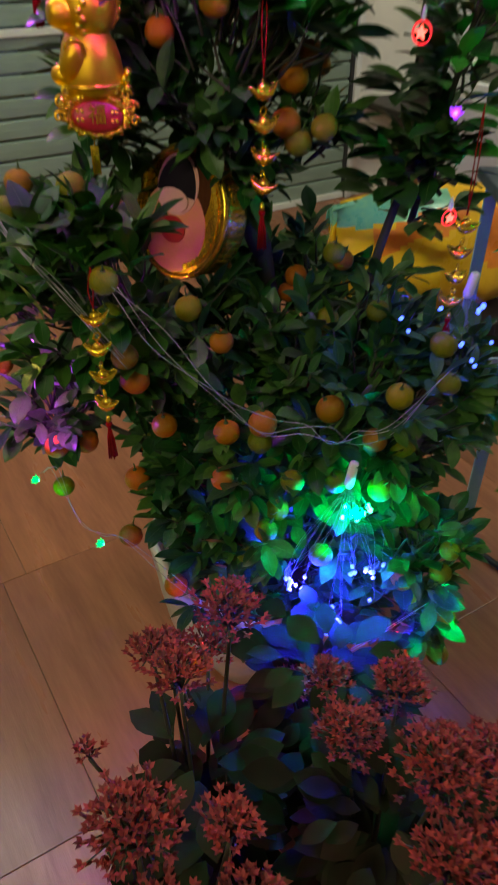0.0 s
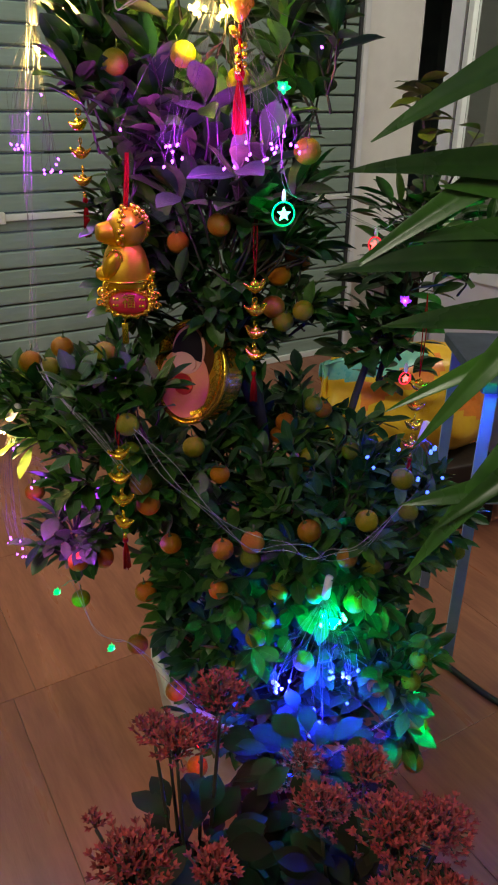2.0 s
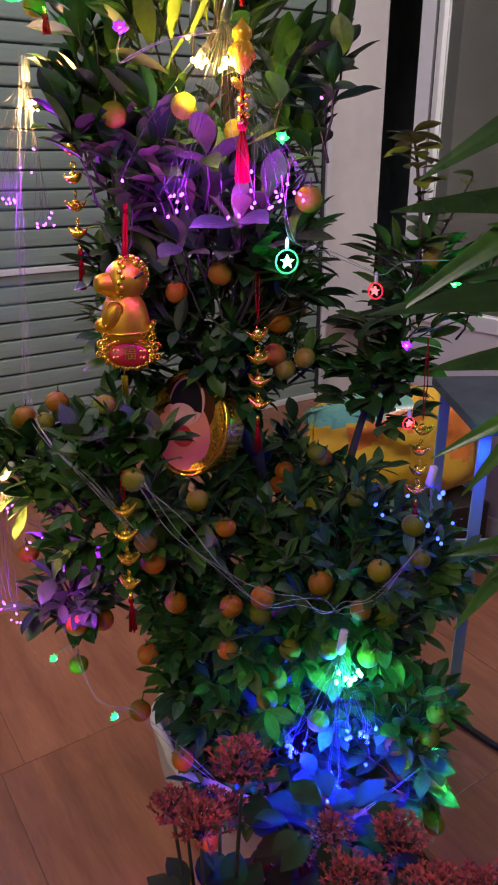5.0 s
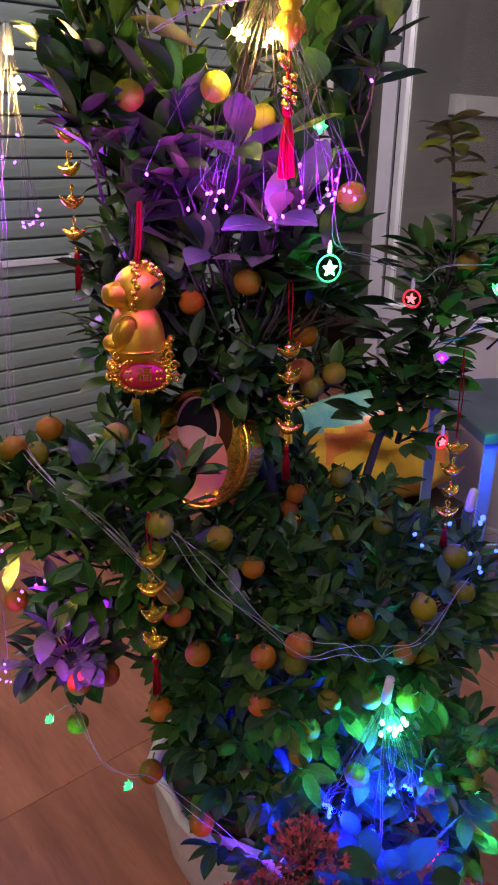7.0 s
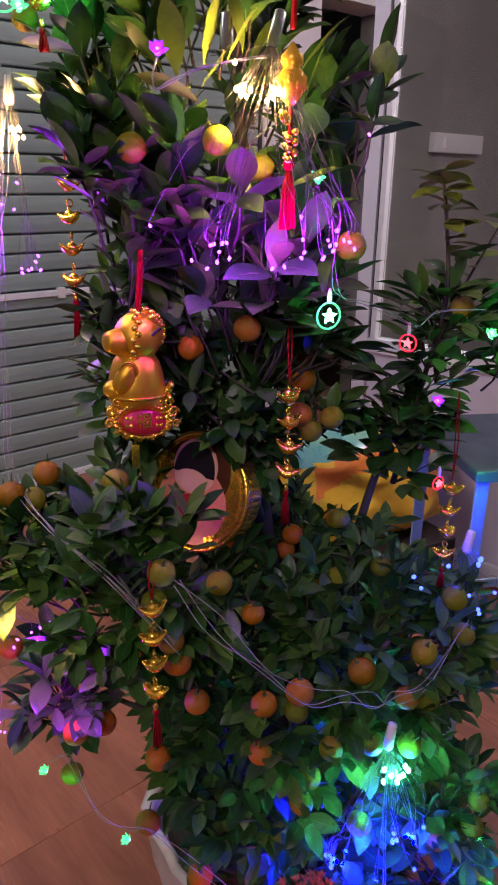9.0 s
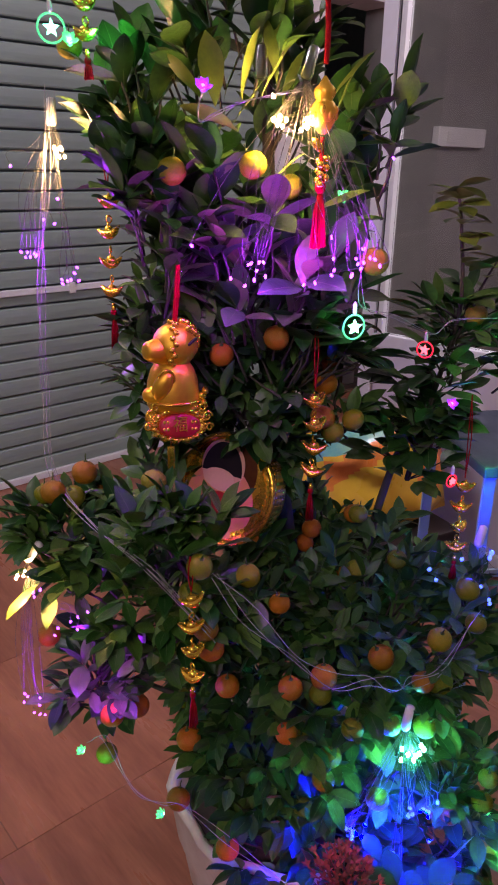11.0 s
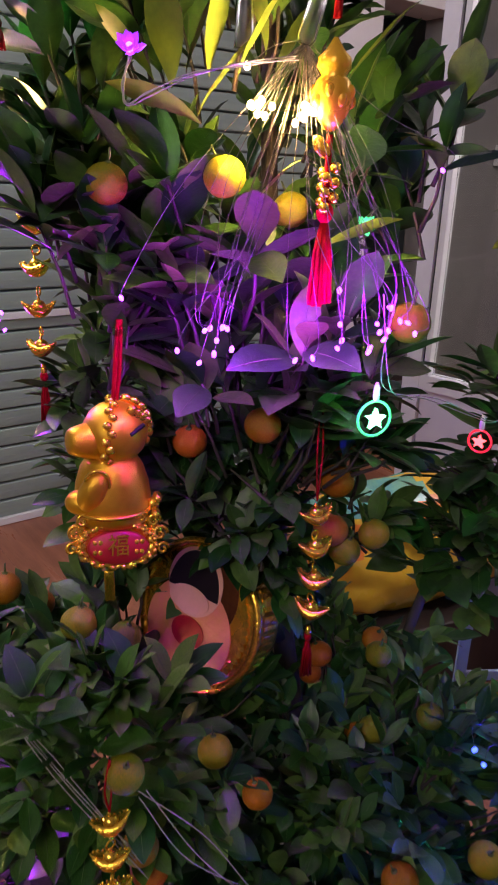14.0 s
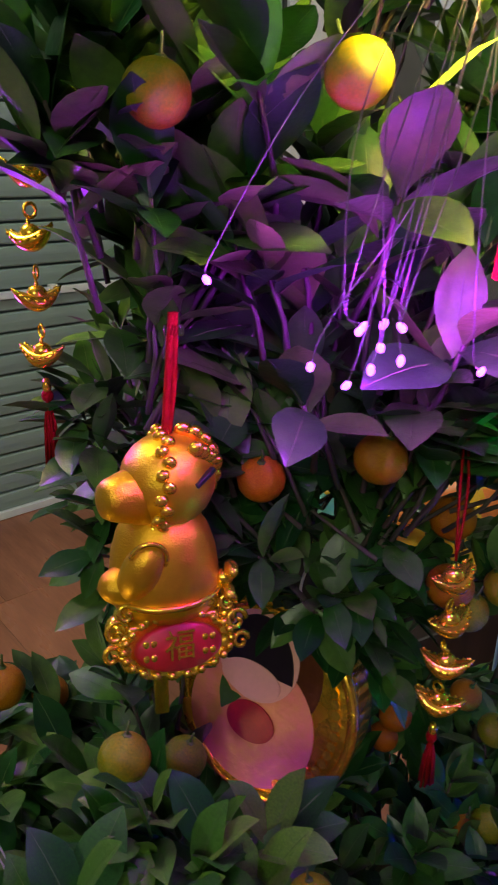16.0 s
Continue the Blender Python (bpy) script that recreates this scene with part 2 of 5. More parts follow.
# ---- mesh tools ----
class Mesh:
    """Gathers vertices and faces, and makes one mesh of them."""

    def __init__(self):
        self.v, self.f, self.m, self.mats = [], [], [], []

    def add(self, v, f, material, m=None):
        if material not in self.mats:
            self.mats.append(material)
        k, i = self.mats.index(material), len(self.v)
        self.v += [tuple(m @ Vector(p)) for p in v] if m else [tuple(p) for p in v]
        self.f += [tuple(i + j for j in face) for face in f]
        self.m += [k] * len(f)
        return self

    def data(self, name, smooth=True):
        me = bpy.data.meshes.new(name)
        me.from_pydata(self.v, [], self.f)
        for x in self.mats:
            me.materials.append(x)
        me.polygons.foreach_set("material_index", self.m)
        me.polygons.foreach_set("use_smooth", [smooth] * len(self.f))
        me.update()
        return me


def part(name, mesh, parent=None, label="", smooth=True, kind=""):
    ob = new(name, mesh.data(name, smooth) if isinstance(mesh, Mesh) else mesh)
    ob.parent = parent
    return tagged(ob, label, kind=kind)


def thing(name, at, label, category, group="", kind="", turn=0.0):
    ob = new(name)
    ob.empty_display_size = 0.02
    ob.matrix_world = pose(*at, 0, 0, turn)
    return tagged(ob, label, category, group, kind)


def lathe(profile, n=16, cap=True):
    """Rings round z from (radius, height) pairs."""
    v = [(r * math.cos(2 * math.pi * i / n), r * math.sin(2 * math.pi * i / n), z) for r, z in profile for i in range(n)]
    f = [(a * n + i, a * n + (i + 1) % n, (a + 1) * n + (i + 1) % n, (a + 1) * n + i) for a in range(len(profile) - 1) for i in range(n)]
    if cap:
        f += [tuple(range(n))[::-1], tuple(range((len(profile) - 1) * n, len(profile) * n))]
    return v, f


def ball(rx, ry=None, rz=None, n=14, rings=9):
    ry, rz = ry or rx, rz or rx
    prof = [(max(math.sin(math.pi * k / rings), 0.02), -math.cos(math.pi * k / rings)) for k in range(rings + 1)]
    v, f = lathe(prof, n)
    return [(x * rx, y * ry, z * rz) for x, y, z in v], f


def box(x, y, z, bevel=0.0):
    """A box round the origin, with cut edges."""
    bm = bmesh.new()
    bmesh.ops.create_cube(bm, size=1)
    bmesh.ops.scale(bm, vec=(x, y, z), verts=bm.verts)
    if bevel:
        bmesh.ops.bevel(bm, geom=bm.edges[:], offset=bevel, segments=2, affect="EDGES", profile=0.6)
    bm.verts.index_update()
    v, f = [tuple(p.co) for p in bm.verts], [tuple(p.index for p in q.verts) for q in bm.faces]
    bm.free()
    return v, f


def tube(points, radius, n=6, end=None):
    """A round tube along points; the radius goes to end."""
    pts = [Vector(p) for p in points]
    end = radius if end is None else end
    v, f, side = [], [], Vector((0.31, 0.95, 0.07))
    for i, p in enumerate(pts):
        way = (pts[min(i + 1, len(pts) - 1)] - pts[max(i - 1, 0)]).normalized()
        if abs(way.dot(side)) > 0.95:
            side = Vector((0.9, -0.2, 0.4))
        a = way.cross(side).normalized()
        b = way.cross(a)
        r = radius + (end - radius) * i / max(len(pts) - 1, 1)
        v += [p + (a * math.cos(2 * math.pi * k / n) + b * math.sin(2 * math.pi * k / n)) * r for k in range(n)]
    f = [(i * n + k, i * n + (k + 1) % n, (i + 1) * n + (k + 1) % n, (i + 1) * n + k) for i in range(len(pts) - 1) for k in range(n)]
    f += [tuple(range(n))[::-1], tuple(range((len(pts) - 1) * n, len(pts) * n))]
    return v, f


def curve(points, steps=6):
    """A smooth line through points."""
    p = [Vector(q) for q in points]
    p = [2 * p[0] - p[1], *p, 2 * p[-1] - p[-2]]
    out = []
    for i in range(1, len(p) - 2):
        for s in range(steps):
            t = s / steps
            out.append(0.5 * (2 * p[i] + (p[i + 1] - p[i - 1]) * t + (2 * p[i - 1] - 5 * p[i] + 4 * p[i + 1] - p[i + 2]) * t * t + (3 * p[i] - p[i - 1] - 3 * p[i + 1] + p[i + 2]) * t ** 3))
    return out + [p[-2]]


def leaf_shape(length, width, fold=0.25, droop=0.2, steps=7, blunt=1.16):
    """A leaf along +y, its halves raised and rounded on both sides of the middle, with a short point."""
    v, f = [], []
    for i in range(steps + 1):
        t = i / steps
        w = width * 0.5 * (math.sin(math.pi * t ** blunt) ** 0.80 if 0 < t < 1 else 0.04)
        y, z = length * t, -droop * length * t * t + 0.012 * length * math.sin(9 * t)
        for q in (-1.0, -0.55, 0.0, 0.55, 1.0):
            v.append((q * w, y, z + fold * w * (1.5 * abs(q) - 0.7 * q * q)))
    for i in range(steps):
        for k in range(4):
            a = 5 * i + k
            f.append((a, a + 1, a + 6, a + 5))
    return v, f


def midrib(length, width, droop, steps=6):
    """The thin raised rib along a leaf's middle."""
    v, f = [], []
    for i in range(steps + 1):
        t = i / steps
        r = width * 0.028 * (1.1 - t)
        y, z = length * t * 0.97, -droop * length * (t * 0.97) ** 2
        v += [(-r, y, z + width * 0.006), (0, y, z + width * 0.018), (r, y, z + width * 0.006)]
    for i in range(steps):
        a = 3 * i
        f += [(a, a + 1, a + 4, a + 3), (a + 1, a + 2, a + 5, a + 4)]
    return v, f


def aim_matrix(at, way, roll=0.0, scale=1.0):
    """Turns +y to way, with +z kept upwards as far as it goes, then rolls round way."""
    y = Vector(way).normalized()
    z = Vector((0, 0, 1)) - y * y.z
    z = z.normalized() if z.length > 0.05 else Vector((1, 0, 0))
    x = y.cross(z)
    m = Matrix((x, y, z)).transposed().to_4x4()
    return Matrix.Translation(at) @ m @ Matrix.Rotation(roll, 4, "Y") @ Matrix.Scale(scale, 4)


# ---- the hall: walls, shutter, opening, floor ----
WALL_AT, ALONG = Vector((-0.706, 3.15, 0)), Vector((0.848, 0.530, 0))
WALL_TURN = math.degrees(math.atan2(ALONG.y, ALONG.x))


def on_wall(x, z=0.0, out=0.0):
    """A place on the back wall: x metres along it, z up, out towards the hall."""
    p = WALL_AT + ALONG * x
    return (p.x + 0.53 * out, p.y - 0.848 * out, z)


def wall_box(name, x0, x1, z0, z1, thick, material, label="", parent=None, out=0.0, bevel=0.003, kind="structure"):
    mid = on_wall((x0 + x1) / 2, (z0 + z1) / 2, out - thick / 2)
    me = Mesh().add(*box(x1 - x0, thick, z1 - z0, bevel), material)
    ob = part(name, me, parent, label, smooth=False)
    ob.matrix_world = pose(*mid, 0, 0, WALL_TURN)
    return tagged(ob, kind=kind) if not parent else ob


SHUT0, SHUT1, PILLAR1, OPEN1 = -3.2, 1.405, 1.765, 2.30
wall_box("wall_pillar", SHUT1, PILLAR1, 0, 2.75, 0.22, WALL, "pale plastered pillar beside the roller shutter")
wall_box("wall_lintel", PILLAR1, OPEN1, 2.15, 2.75, 0.22, WALL, "plastered wall over the dark doorway")
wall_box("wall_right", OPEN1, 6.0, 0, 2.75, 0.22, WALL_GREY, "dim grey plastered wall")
wall_box("wall_left", -5.0, SHUT0, 0, 2.75, 0.22, WALL, "pale plastered wall")
wall_box("wall_over_shutter", SHUT0, SHUT1, 2.42, 2.75, 0.22, WALL, "pale plastered wall over the shutter")
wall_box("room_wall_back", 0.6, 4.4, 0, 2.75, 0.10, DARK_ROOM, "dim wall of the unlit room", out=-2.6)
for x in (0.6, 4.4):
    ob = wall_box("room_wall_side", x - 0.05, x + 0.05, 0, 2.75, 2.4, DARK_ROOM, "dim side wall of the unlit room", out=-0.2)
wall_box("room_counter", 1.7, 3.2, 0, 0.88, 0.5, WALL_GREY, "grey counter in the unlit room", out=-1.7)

shutter = thing("roller_shutter", on_wall(0), "closed grey-green roller shutter with a white cross bar", "shutter", kind="structure")
slat = Mesh()
prof = [(0.008, 0.001), (-0.007, 0.003), (-0.0100, 0.008), (-0.0112, 0.036), (-0.0100, 0.064), (-0.006, 0.0685), (0.010, 0.0695), (0.012, 0.002)]
half = (SHUT1 - SHUT0) / 2 - 0.012
slat.add([(x, y, z) for x in (-half, half) for y, z in prof], [(i, (i + 1) % 8, 8 + (i + 1) % 8, 8 + i) for i in range(8)] + [tuple(range(8))[::-1], tuple(range(8, 16))], SLAT)
slat_data = slat.data("slat", False)
for k in range(32):
    ob = part("slat", slat_data, shutter)
    ob.matrix_world = pose(*on_wall((SHUT0 + SHUT1) / 2, 0.03 + 0.075 * k, -0.02), 0, 0, WALL_TURN)
wall_box("cross_bar", SHUT0 + 0.02, SHUT1 - 0.03, 0.825, 0.85, 0.02, WHITE_BAR, "white cross bar", shutter, out=0.006)
for x in (-0.40, 0.26, 0.92):
    wall_box("bar_bracket", x, x + 0.03, 0.815, 0.86, 0.03, CAP, "", shutter, out=0.012)
wall_box("bottom_rail", SHUT0 + 0.02, SHUT1 - 0.02, 0.002, 0.032, 0.03, WHITE_BAR, "pale bottom rail", shutter, out=0.004)
wall_box("guide_rail", SHUT1 - 0.016, SHUT1 + 0.014, 0, 2.42, 0.02, ALU, "pale guide rail", shutter, out=0.018)
# solid dark strip: the guide groove's shade is put into its colour
wall_box("guide_groove", SHUT1 - 0.034, SHUT1 - 0.018, 0, 2.42, 0.03, GASKET_AND_GROOVE, "dark strip drawn for the guide groove", shutter, out=0.004)

# an open glazed leaf of white aluminium
leaf_at, leaf_turn = (0.615, 2.60), -50.0
door = thing("door_1", (*leaf_at, 0.0), "open white aluminium glazed door leaf with a solid lower panel", "door", kind="structure", turn=leaf_turn)


def leaf_piece(name, x0, x1, z0, z1, thick, material, label="", y=0.0):
    ob = part(name, Mesh().add(*box(x1 - x0, thick, z1 - z0, min(0.003, thick / 3)), material), door, label, smooth=False)
    ob.matrix_local = pose((x0 + x1) / 2, y, (z0 + z1) / 2)
    return ob


leaf_piece("stile", 0.0, 0.055, 0.02, 2.15, 0.05, ALU)
leaf_piece("glazing_strip", 0.066, 0.086, 0.785, 2.10, 0.04, WHITE_BAR, "bright white glazing strip", -0.006)
leaf_piece("gasket", 0.055, 0.066, 0.785, 2.10, 0.03, GASKET_AND_GROOVE, "dark gasket")
leaf_piece("stile", 1.30, 1.36, 0.02, 2.15, 0.05, ALU)
leaf_piece("top_rail", 0.055, 1.30, 2.10, 2.15, 0.05, ALU)
leaf_piece("mid_rail", 0.055, 1.30, 0.735, 0.785, 0.05, ALU)
leaf_piece("bottom_rail", 0.055, 1.30, 0.02, 0.09, 0.05, ALU)
leaf_piece("panel", 0.055, 1.30, 0.09, 0.735, 0.02, PANEL, "pale lilac solid panel")
pane = leaf_piece("pane", 0.086, 1.30, 0.785, 2.10, 0.005, GLASS, "clear glass pane")
pane.visible_shadow = False
leaf_piece("hinge", -0.014, 0.0, 0.72, 0.80, 0.03, ALU, "white hinge")

# walls that close the hall round the camera, and the ceiling
for name, at, size in (("wall_west", (-3.4, 0.3), (0.2, 7.0)), ("wall_south", (0.4, -3.0), (8.0, 0.2)), ("wall_east", (4.3, 0.6), (0.2, 7.4))):
    ob = part(name, Mesh().add(*box(*size, 2.75), WALL), None, "pale plastered wall", smooth=False, kind="structure")
    ob.matrix_world = pose(*at, 1.375)
ob = part("ceiling", Mesh().add(*box(9.5, 12.0, 0.1), CEIL), None, "pale ceiling", smooth=False, kind="structure")
ob.matrix_world = pose(0.4, 2.2, 2.80)
lamp_body = thing("added_ceiling_lamp", (-0.9, -1.2, 2.75), "flat white ceiling lamp, added out of view", "lamp")
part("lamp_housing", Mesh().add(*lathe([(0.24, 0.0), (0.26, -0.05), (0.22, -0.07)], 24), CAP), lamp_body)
# unseen housings added over the far and side fills
lamp_body = thing("added_ceiling_lamp", (2.0, 1.9, 2.75), "flat white ceiling lamp, added out of view", "lamp")
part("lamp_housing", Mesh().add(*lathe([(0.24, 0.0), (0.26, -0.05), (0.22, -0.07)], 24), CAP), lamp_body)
lamp_body = thing("added_ceiling_lamp", (-1.3, 1.7, 2.75), "flat white ceiling lamp, added out of view", "lamp")
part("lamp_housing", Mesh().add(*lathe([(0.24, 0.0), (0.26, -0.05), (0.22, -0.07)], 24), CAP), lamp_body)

# ---- the citrus tree ----
rnd = random.Random(11)
LOBES = [((0.055, 1.12, 0.535), (0.225, 0.265, 0.235)), ((-0.16, 1.03, 0.80), (0.15, 0.16, 0.13)), ((0.17, 1.05, 0.63), (0.17, 0.18, 0.14)), ((-0.02, 1.16, 1.10), (0.13, 0.15, 0.24)),
         ((-0.055, 1.12, 1.35), (0.135, 0.16, 0.20)), ((-0.05, 1.13, 1.58), (0.11, 0.11, 0.14)), ((0.085, 1.10, 1.28), (0.07, 0.075, 0.07)), ((-0.28, 1.02, 0.63), (0.07, 0.08, 0.065)),
         ((-0.31, 1.06, 0.84), (0.08, 0.08, 0.06)), ((-0.17, 1.13, 1.08), (0.06, 0.07, 0.13)), ((0.27, 0.92, 0.37), (0.08, 0.08, 0.13)), ((0.085, 1.10, 1.02), (0.05, 0.05, 0.06)),
         ((-0.18, 1.09, 1.36), (0.065, 0.075, 0.12)), ((0.33, 1.06, 0.64), (0.06, 0.08, 0.08)), ((0.078, 0.97, 0.37), (0.175, 0.13, 0.16)), ((-0.15, 0.93, 0.92), (0.075, 0.06, 0.04)),
         ((0.12, 1.25, 0.735), (0.135, 0.08, 0.085)), ((0.27, 1.12, 1.09), (0.06, 0.07, 0.09)), ((0.25, 1.15, 0.94), (0.05, 0.06, 0.05)), ((0.345, 1.10, 1.08), (0.055, 0.06, 0.08)), ((0.115, 1.07, 1.34), (0.060, 0.055, 0.095)),
         ((-0.030, 1.03, 1.205), (0.135, 0.075, 0.085)), ((-0.020, 1.05, 1.09), (0.120, 0.06, 0.07)), ((-0.165, 1.04, 1.28), (0.075, 0.06, 0.09))]
# what hangs free of the leaves
CLEAR_OF = [((-0.16, 0.93, 1.07), 0.10), ((-0.10, 1.00, 0.90), 0.085), ((-0.10, 0.93, 0.97), 0.06), ((0.030, 0.96, 0.98), 0.05), ((0.035, 0.96, 1.06), 0.04), ((-0.148, 0.82, 0.80), 0.045), ((-0.149, 0.82, 0.72), 0.04),
            ((0.012, 0.90, 1.33), 0.05), ((-0.025, 0.90, 1.38), 0.06), ((0.155, 0.815, 0.59), 0.06), ((0.150, 0.80, 0.53), 0.055), ((0.12, 0.80, 0.47), 0.07), ((-0.215, 1.02, 1.18), 0.05), ((0.06, 0.93, 1.15), 0.035), ((0.10, 1.05, 0.90), 0.07), ((0.17, 1.10, 0.91), 0.07), ((0.20, 1.04, 0.86), 0.05),
            ((0.12, 1.16, 0.89), 0.075), ((0.18, 1.22, 0.86), 0.08), ((0.21, 1.32, 0.80), 0.09), ((-0.050, 1.00, 0.850), 0.055), ((-0.060, 0.93, 0.880), 0.052), ((-0.070, 0.90, 0.912), 0.045), ((-0.045, 0.97, 0.845), 0.05),
            ((-0.091, 0.875, 1.23), 0.05), ((0.03, 0.880, 1.235), 0.05), ((-0.02, 0.88, 1.22), 0.04), ((0.075, 0.91, 1.24), 0.035), ((-0.091, 1.02, 1.097), 0.03), ((-0.028, 0.96, 1.126), 0.03),
            ((-0.068, 0.93, 1.335), 0.025), ((-0.005, 1.01, 1.31), 0.03), ((-0.157, 0.95, 1.326), 0.025), ((-0.157, 0.975, 1.20), 0.045), ((-0.165, 0.955, 1.14), 0.075), ((-0.045, 0.875, 1.190), 0.058), ((0.015, 0.88, 1.185), 0.058), ((0.088, 0.93, 1.227), 0.04), ((0.062, 1.02, 1.048), 0.04), ((0.085, 1.08, 1.065), 0.035), ((0.095, 1.01, 1.0), 0.035), ((0.030, 0.965, 1.06), 0.045),
            ((-0.233, 1.06, 1.275), 0.04), ((-0.233, 1.06, 1.21), 0.045), ((-0.218, 0.99, 1.235), 0.04), ((-0.03, 0.945, 1.14), 0.04), ((-0.095, 1.0, 1.12), 0.035), ((0.07, 1.14, 0.75), 0.04), ((0.145, 1.13, 0.80), 0.04)]

tree = thing("citrus_tree", (0.05, 1.13, 0.0), "potted kumquat tree heavy with fruit, hung with charms and lights", "tree")
BASE = Vector((0.05, 1.13, 0.0))


def local(p):
    return Vector(p) - BASE


trunk = Mesh().add(*tube(curve([(0, 0, 0.26), (0.01, 0.02, 0.55), (-0.03, 0.03, 0.85), (-0.05, 0.04, 1.15), (-0.07, 0.02, 1.45), (-0.07, 0.01, 1.66)]), 0.020, 9, 0.004), BARK)
part("trunk", trunk, tree, "grey-brown bark")
for way in ([(0.02, 0.01, 0.30), (0.10, 0.04, 0.55), (0.155, 0.06, 0.80), (0.195, 0.035, 0.98), (0.205, 0.02, 1.06)], [(0, 0, 0.33), (-0.12, -0.04, 0.60), (-0.24, -0.08, 0.84)],
            [(0.0, -0.01, 0.32), (0.05, -0.12, 0.52), (0.12, -0.18, 0.70)], [(-0.03, 0.02, 0.80), (-0.12, -0.03, 1.05), (-0.20, -0.02, 1.30)], [(-0.04, 0.03, 1.0), (0.04, 0.0, 1.14), (0.06, -0.01, 1.22)],
            [(0, -0.02, 0.3), (-0.14, -0.10, 0.5), (-0.28, -0.11, 0.6)], [(0.02, 0, 0.3), (0.17, -0.1, 0.42), (0.25, -0.16, 0.36)]):
    part("limb", Mesh().add(*tube(curve(way), 0.011, 7, 0.003), BARK), tree)


def inside(p, grow=1.0):
    return any(sum(((p[i] - c[i]) / (r[i] * grow)) ** 2 for i in range(3)) < 1 for c, r in LOBES)


def clear(p, more=0.0):
    return all((Vector(p) - Vector(c)).length > r + more for c, r in CLEAR_OF)


DENSE = [c for c, r in LOBES[21:]]
twigs, leaves = Mesh(), []
for c, r in LOBES:
    area = (r[0] * r[1] + r[0] * r[2] + r[1] * r[2]) / 3 * 4 * math.pi
    for k in range(int(area * (520 if c in DENSE else 130 if c[0] > 0.1 and c[2] > 1.2 else 110 if c[2] > 1.5 or c[2] > 1.2 and c[0] > 0.05 else 250 if c[2] > 1.2 else 120 if c[2] > 1.0 and c[0] > 0.2 else 560 if c[0] < -0.25 else 560 if c[2] > 1.0 and abs(c[0]) < 0.12 else 360 if c[2] > 1.0 else 500))):
        u = Vector((rnd.gauss(0, 1), rnd.gauss(0, 1), rnd.gauss(0, 1))).normalized()
        depth = rnd.uniform(0.45, 1.10) if rnd.random() < 0.4 else rnd.uniform(0.86, 1.12)
        p = Vector((c[0] + u.x * r[0] * depth, c[1] + u.y * r[1] * depth, c[2] + u.z * r[2] * depth))
        if depth > 0.86 and inside(p, 0.80) or not clear(p, 0.012) or p.z < 0.20:
            continue
        if p.y > 1.30 and rnd.random() < 0.5:
            continue
        out = Vector((u.x, u.y, u.z * 0.4 + rnd.uniform(0.15, 0.9) + (0.9 if c[2] > 1.2 else 0.0))).normalized()
        back = p - out * rnd.uniform(0.04, 0.08) - Vector((0, 0, 0.02))
        twigs.add(*tube([local(back), local((back + p) / 2 + Vector((0.004, 0, -0.004))), local(p)], 0.0022, 4, 0.0012), BARK)
        big = 1.25 if c[2] > 1.2 else 1.10 if c in DENSE else 0.95
        n = rnd.randint(5, 8)
        for i in range(n):
            a = 2.4 * i + rnd.uniform(-0.4, 0.4)
            side = out.cross(Vector((0.3, 0.2, 0.9))).normalized()
            other = out.cross(side)
            spread = rnd.uniform(0.35, 1.1) if i else 0.15
            way = out * math.cos(spread) + (side * math.cos(a) + other * math.sin(a)) * math.sin(spread)
            at = p - out * (0.006 * i)
            size = rnd.uniform(0.036, 0.060) * big
            if clear(at + way * size * 0.8, -0.012):
                leaves.append((at, way, rnd.uniform(-0.5, 0.5), size, rnd.randint(0, 2)))
for x, y, z in ((-0.205, 0.880, 0.905), (-0.165, 0.865, 0.915), (-0.120, 0.880, 0.910), (-0.235, 0.900, 0.870), (-0.140, 0.905, 0.925), (-0.215, 0.865, 0.945)):
    for i in range(8):
        a, lean = 2.4 * i, 0.25 + 0.11 * i
        way = Vector((math.cos(a) * math.sin(lean), math.sin(a) * math.sin(lean), math.cos(lean)))
        leaves.append((Vector((x, y, z - 0.004 * i)), way, rnd.uniform(-0.4, 0.4), rnd.uniform(0.044, 0.062), rnd.choice((0, 2, 2))))
# a tuft that stands before the coin's rim
for way, size in (((0.75, 0.25, 0.75), 0.058), ((0.35, 0.2, 0.95), 0.052), ((0.95, 0.1, 0.35), 0.050), ((-0.2, 0.1, 1.0), 0.050), ((0.55, -0.5, 0.6), 0.046), ((0.1, -0.6, 0.8), 0.046), ((0.85, 0.3, 0.0), 0.046)):
    leaves.append((Vector((-0.108, 0.908, 0.920)), Vector(way), rnd.uniform(-0.3, 0.3), size, rnd.choice((0, 2))))
# the slender right-hand shoot, sparsely leaved
shoot = curve([(0.24, 1.17, 0.84), (0.262, 1.15, 1.0), (0.275, 1.12, 1.14), (0.262, 1.12, 1.26), (0.252, 1.123, 1.31)], 8)
young = Mesh()
for i, p in enumerate(shoot):
    for k in range(3 if i < 18 else 2):
        a = rnd.uniform(0, 6.28)
        way = Vector((math.cos(a), math.sin(a), rnd.uniform(-0.1, 0.7)))
        if i < 20:
            leaves.append((p + way * 0.012, way, rnd.uniform(-0.4, 0.4), rnd.uniform(0.05, 0.075), rnd.randint(0, 2)))
        else:
            young.add(*leaf_shape(0.046, 0.026, 0.2, 0.25), LEAF_YOUNG_AND_LIT, aim_matrix(local(p), way, rnd.uniform(-0.4, 0.4)))
twigs.add(*tube([local(p) for p in shoot], 0.005, 6, 0.0016), BARK)
side_shoot = curve([(0.27, 1.14, 1.08), (0.31, 1.13, 1.17), (0.345, 1.12, 1.25)], 6)
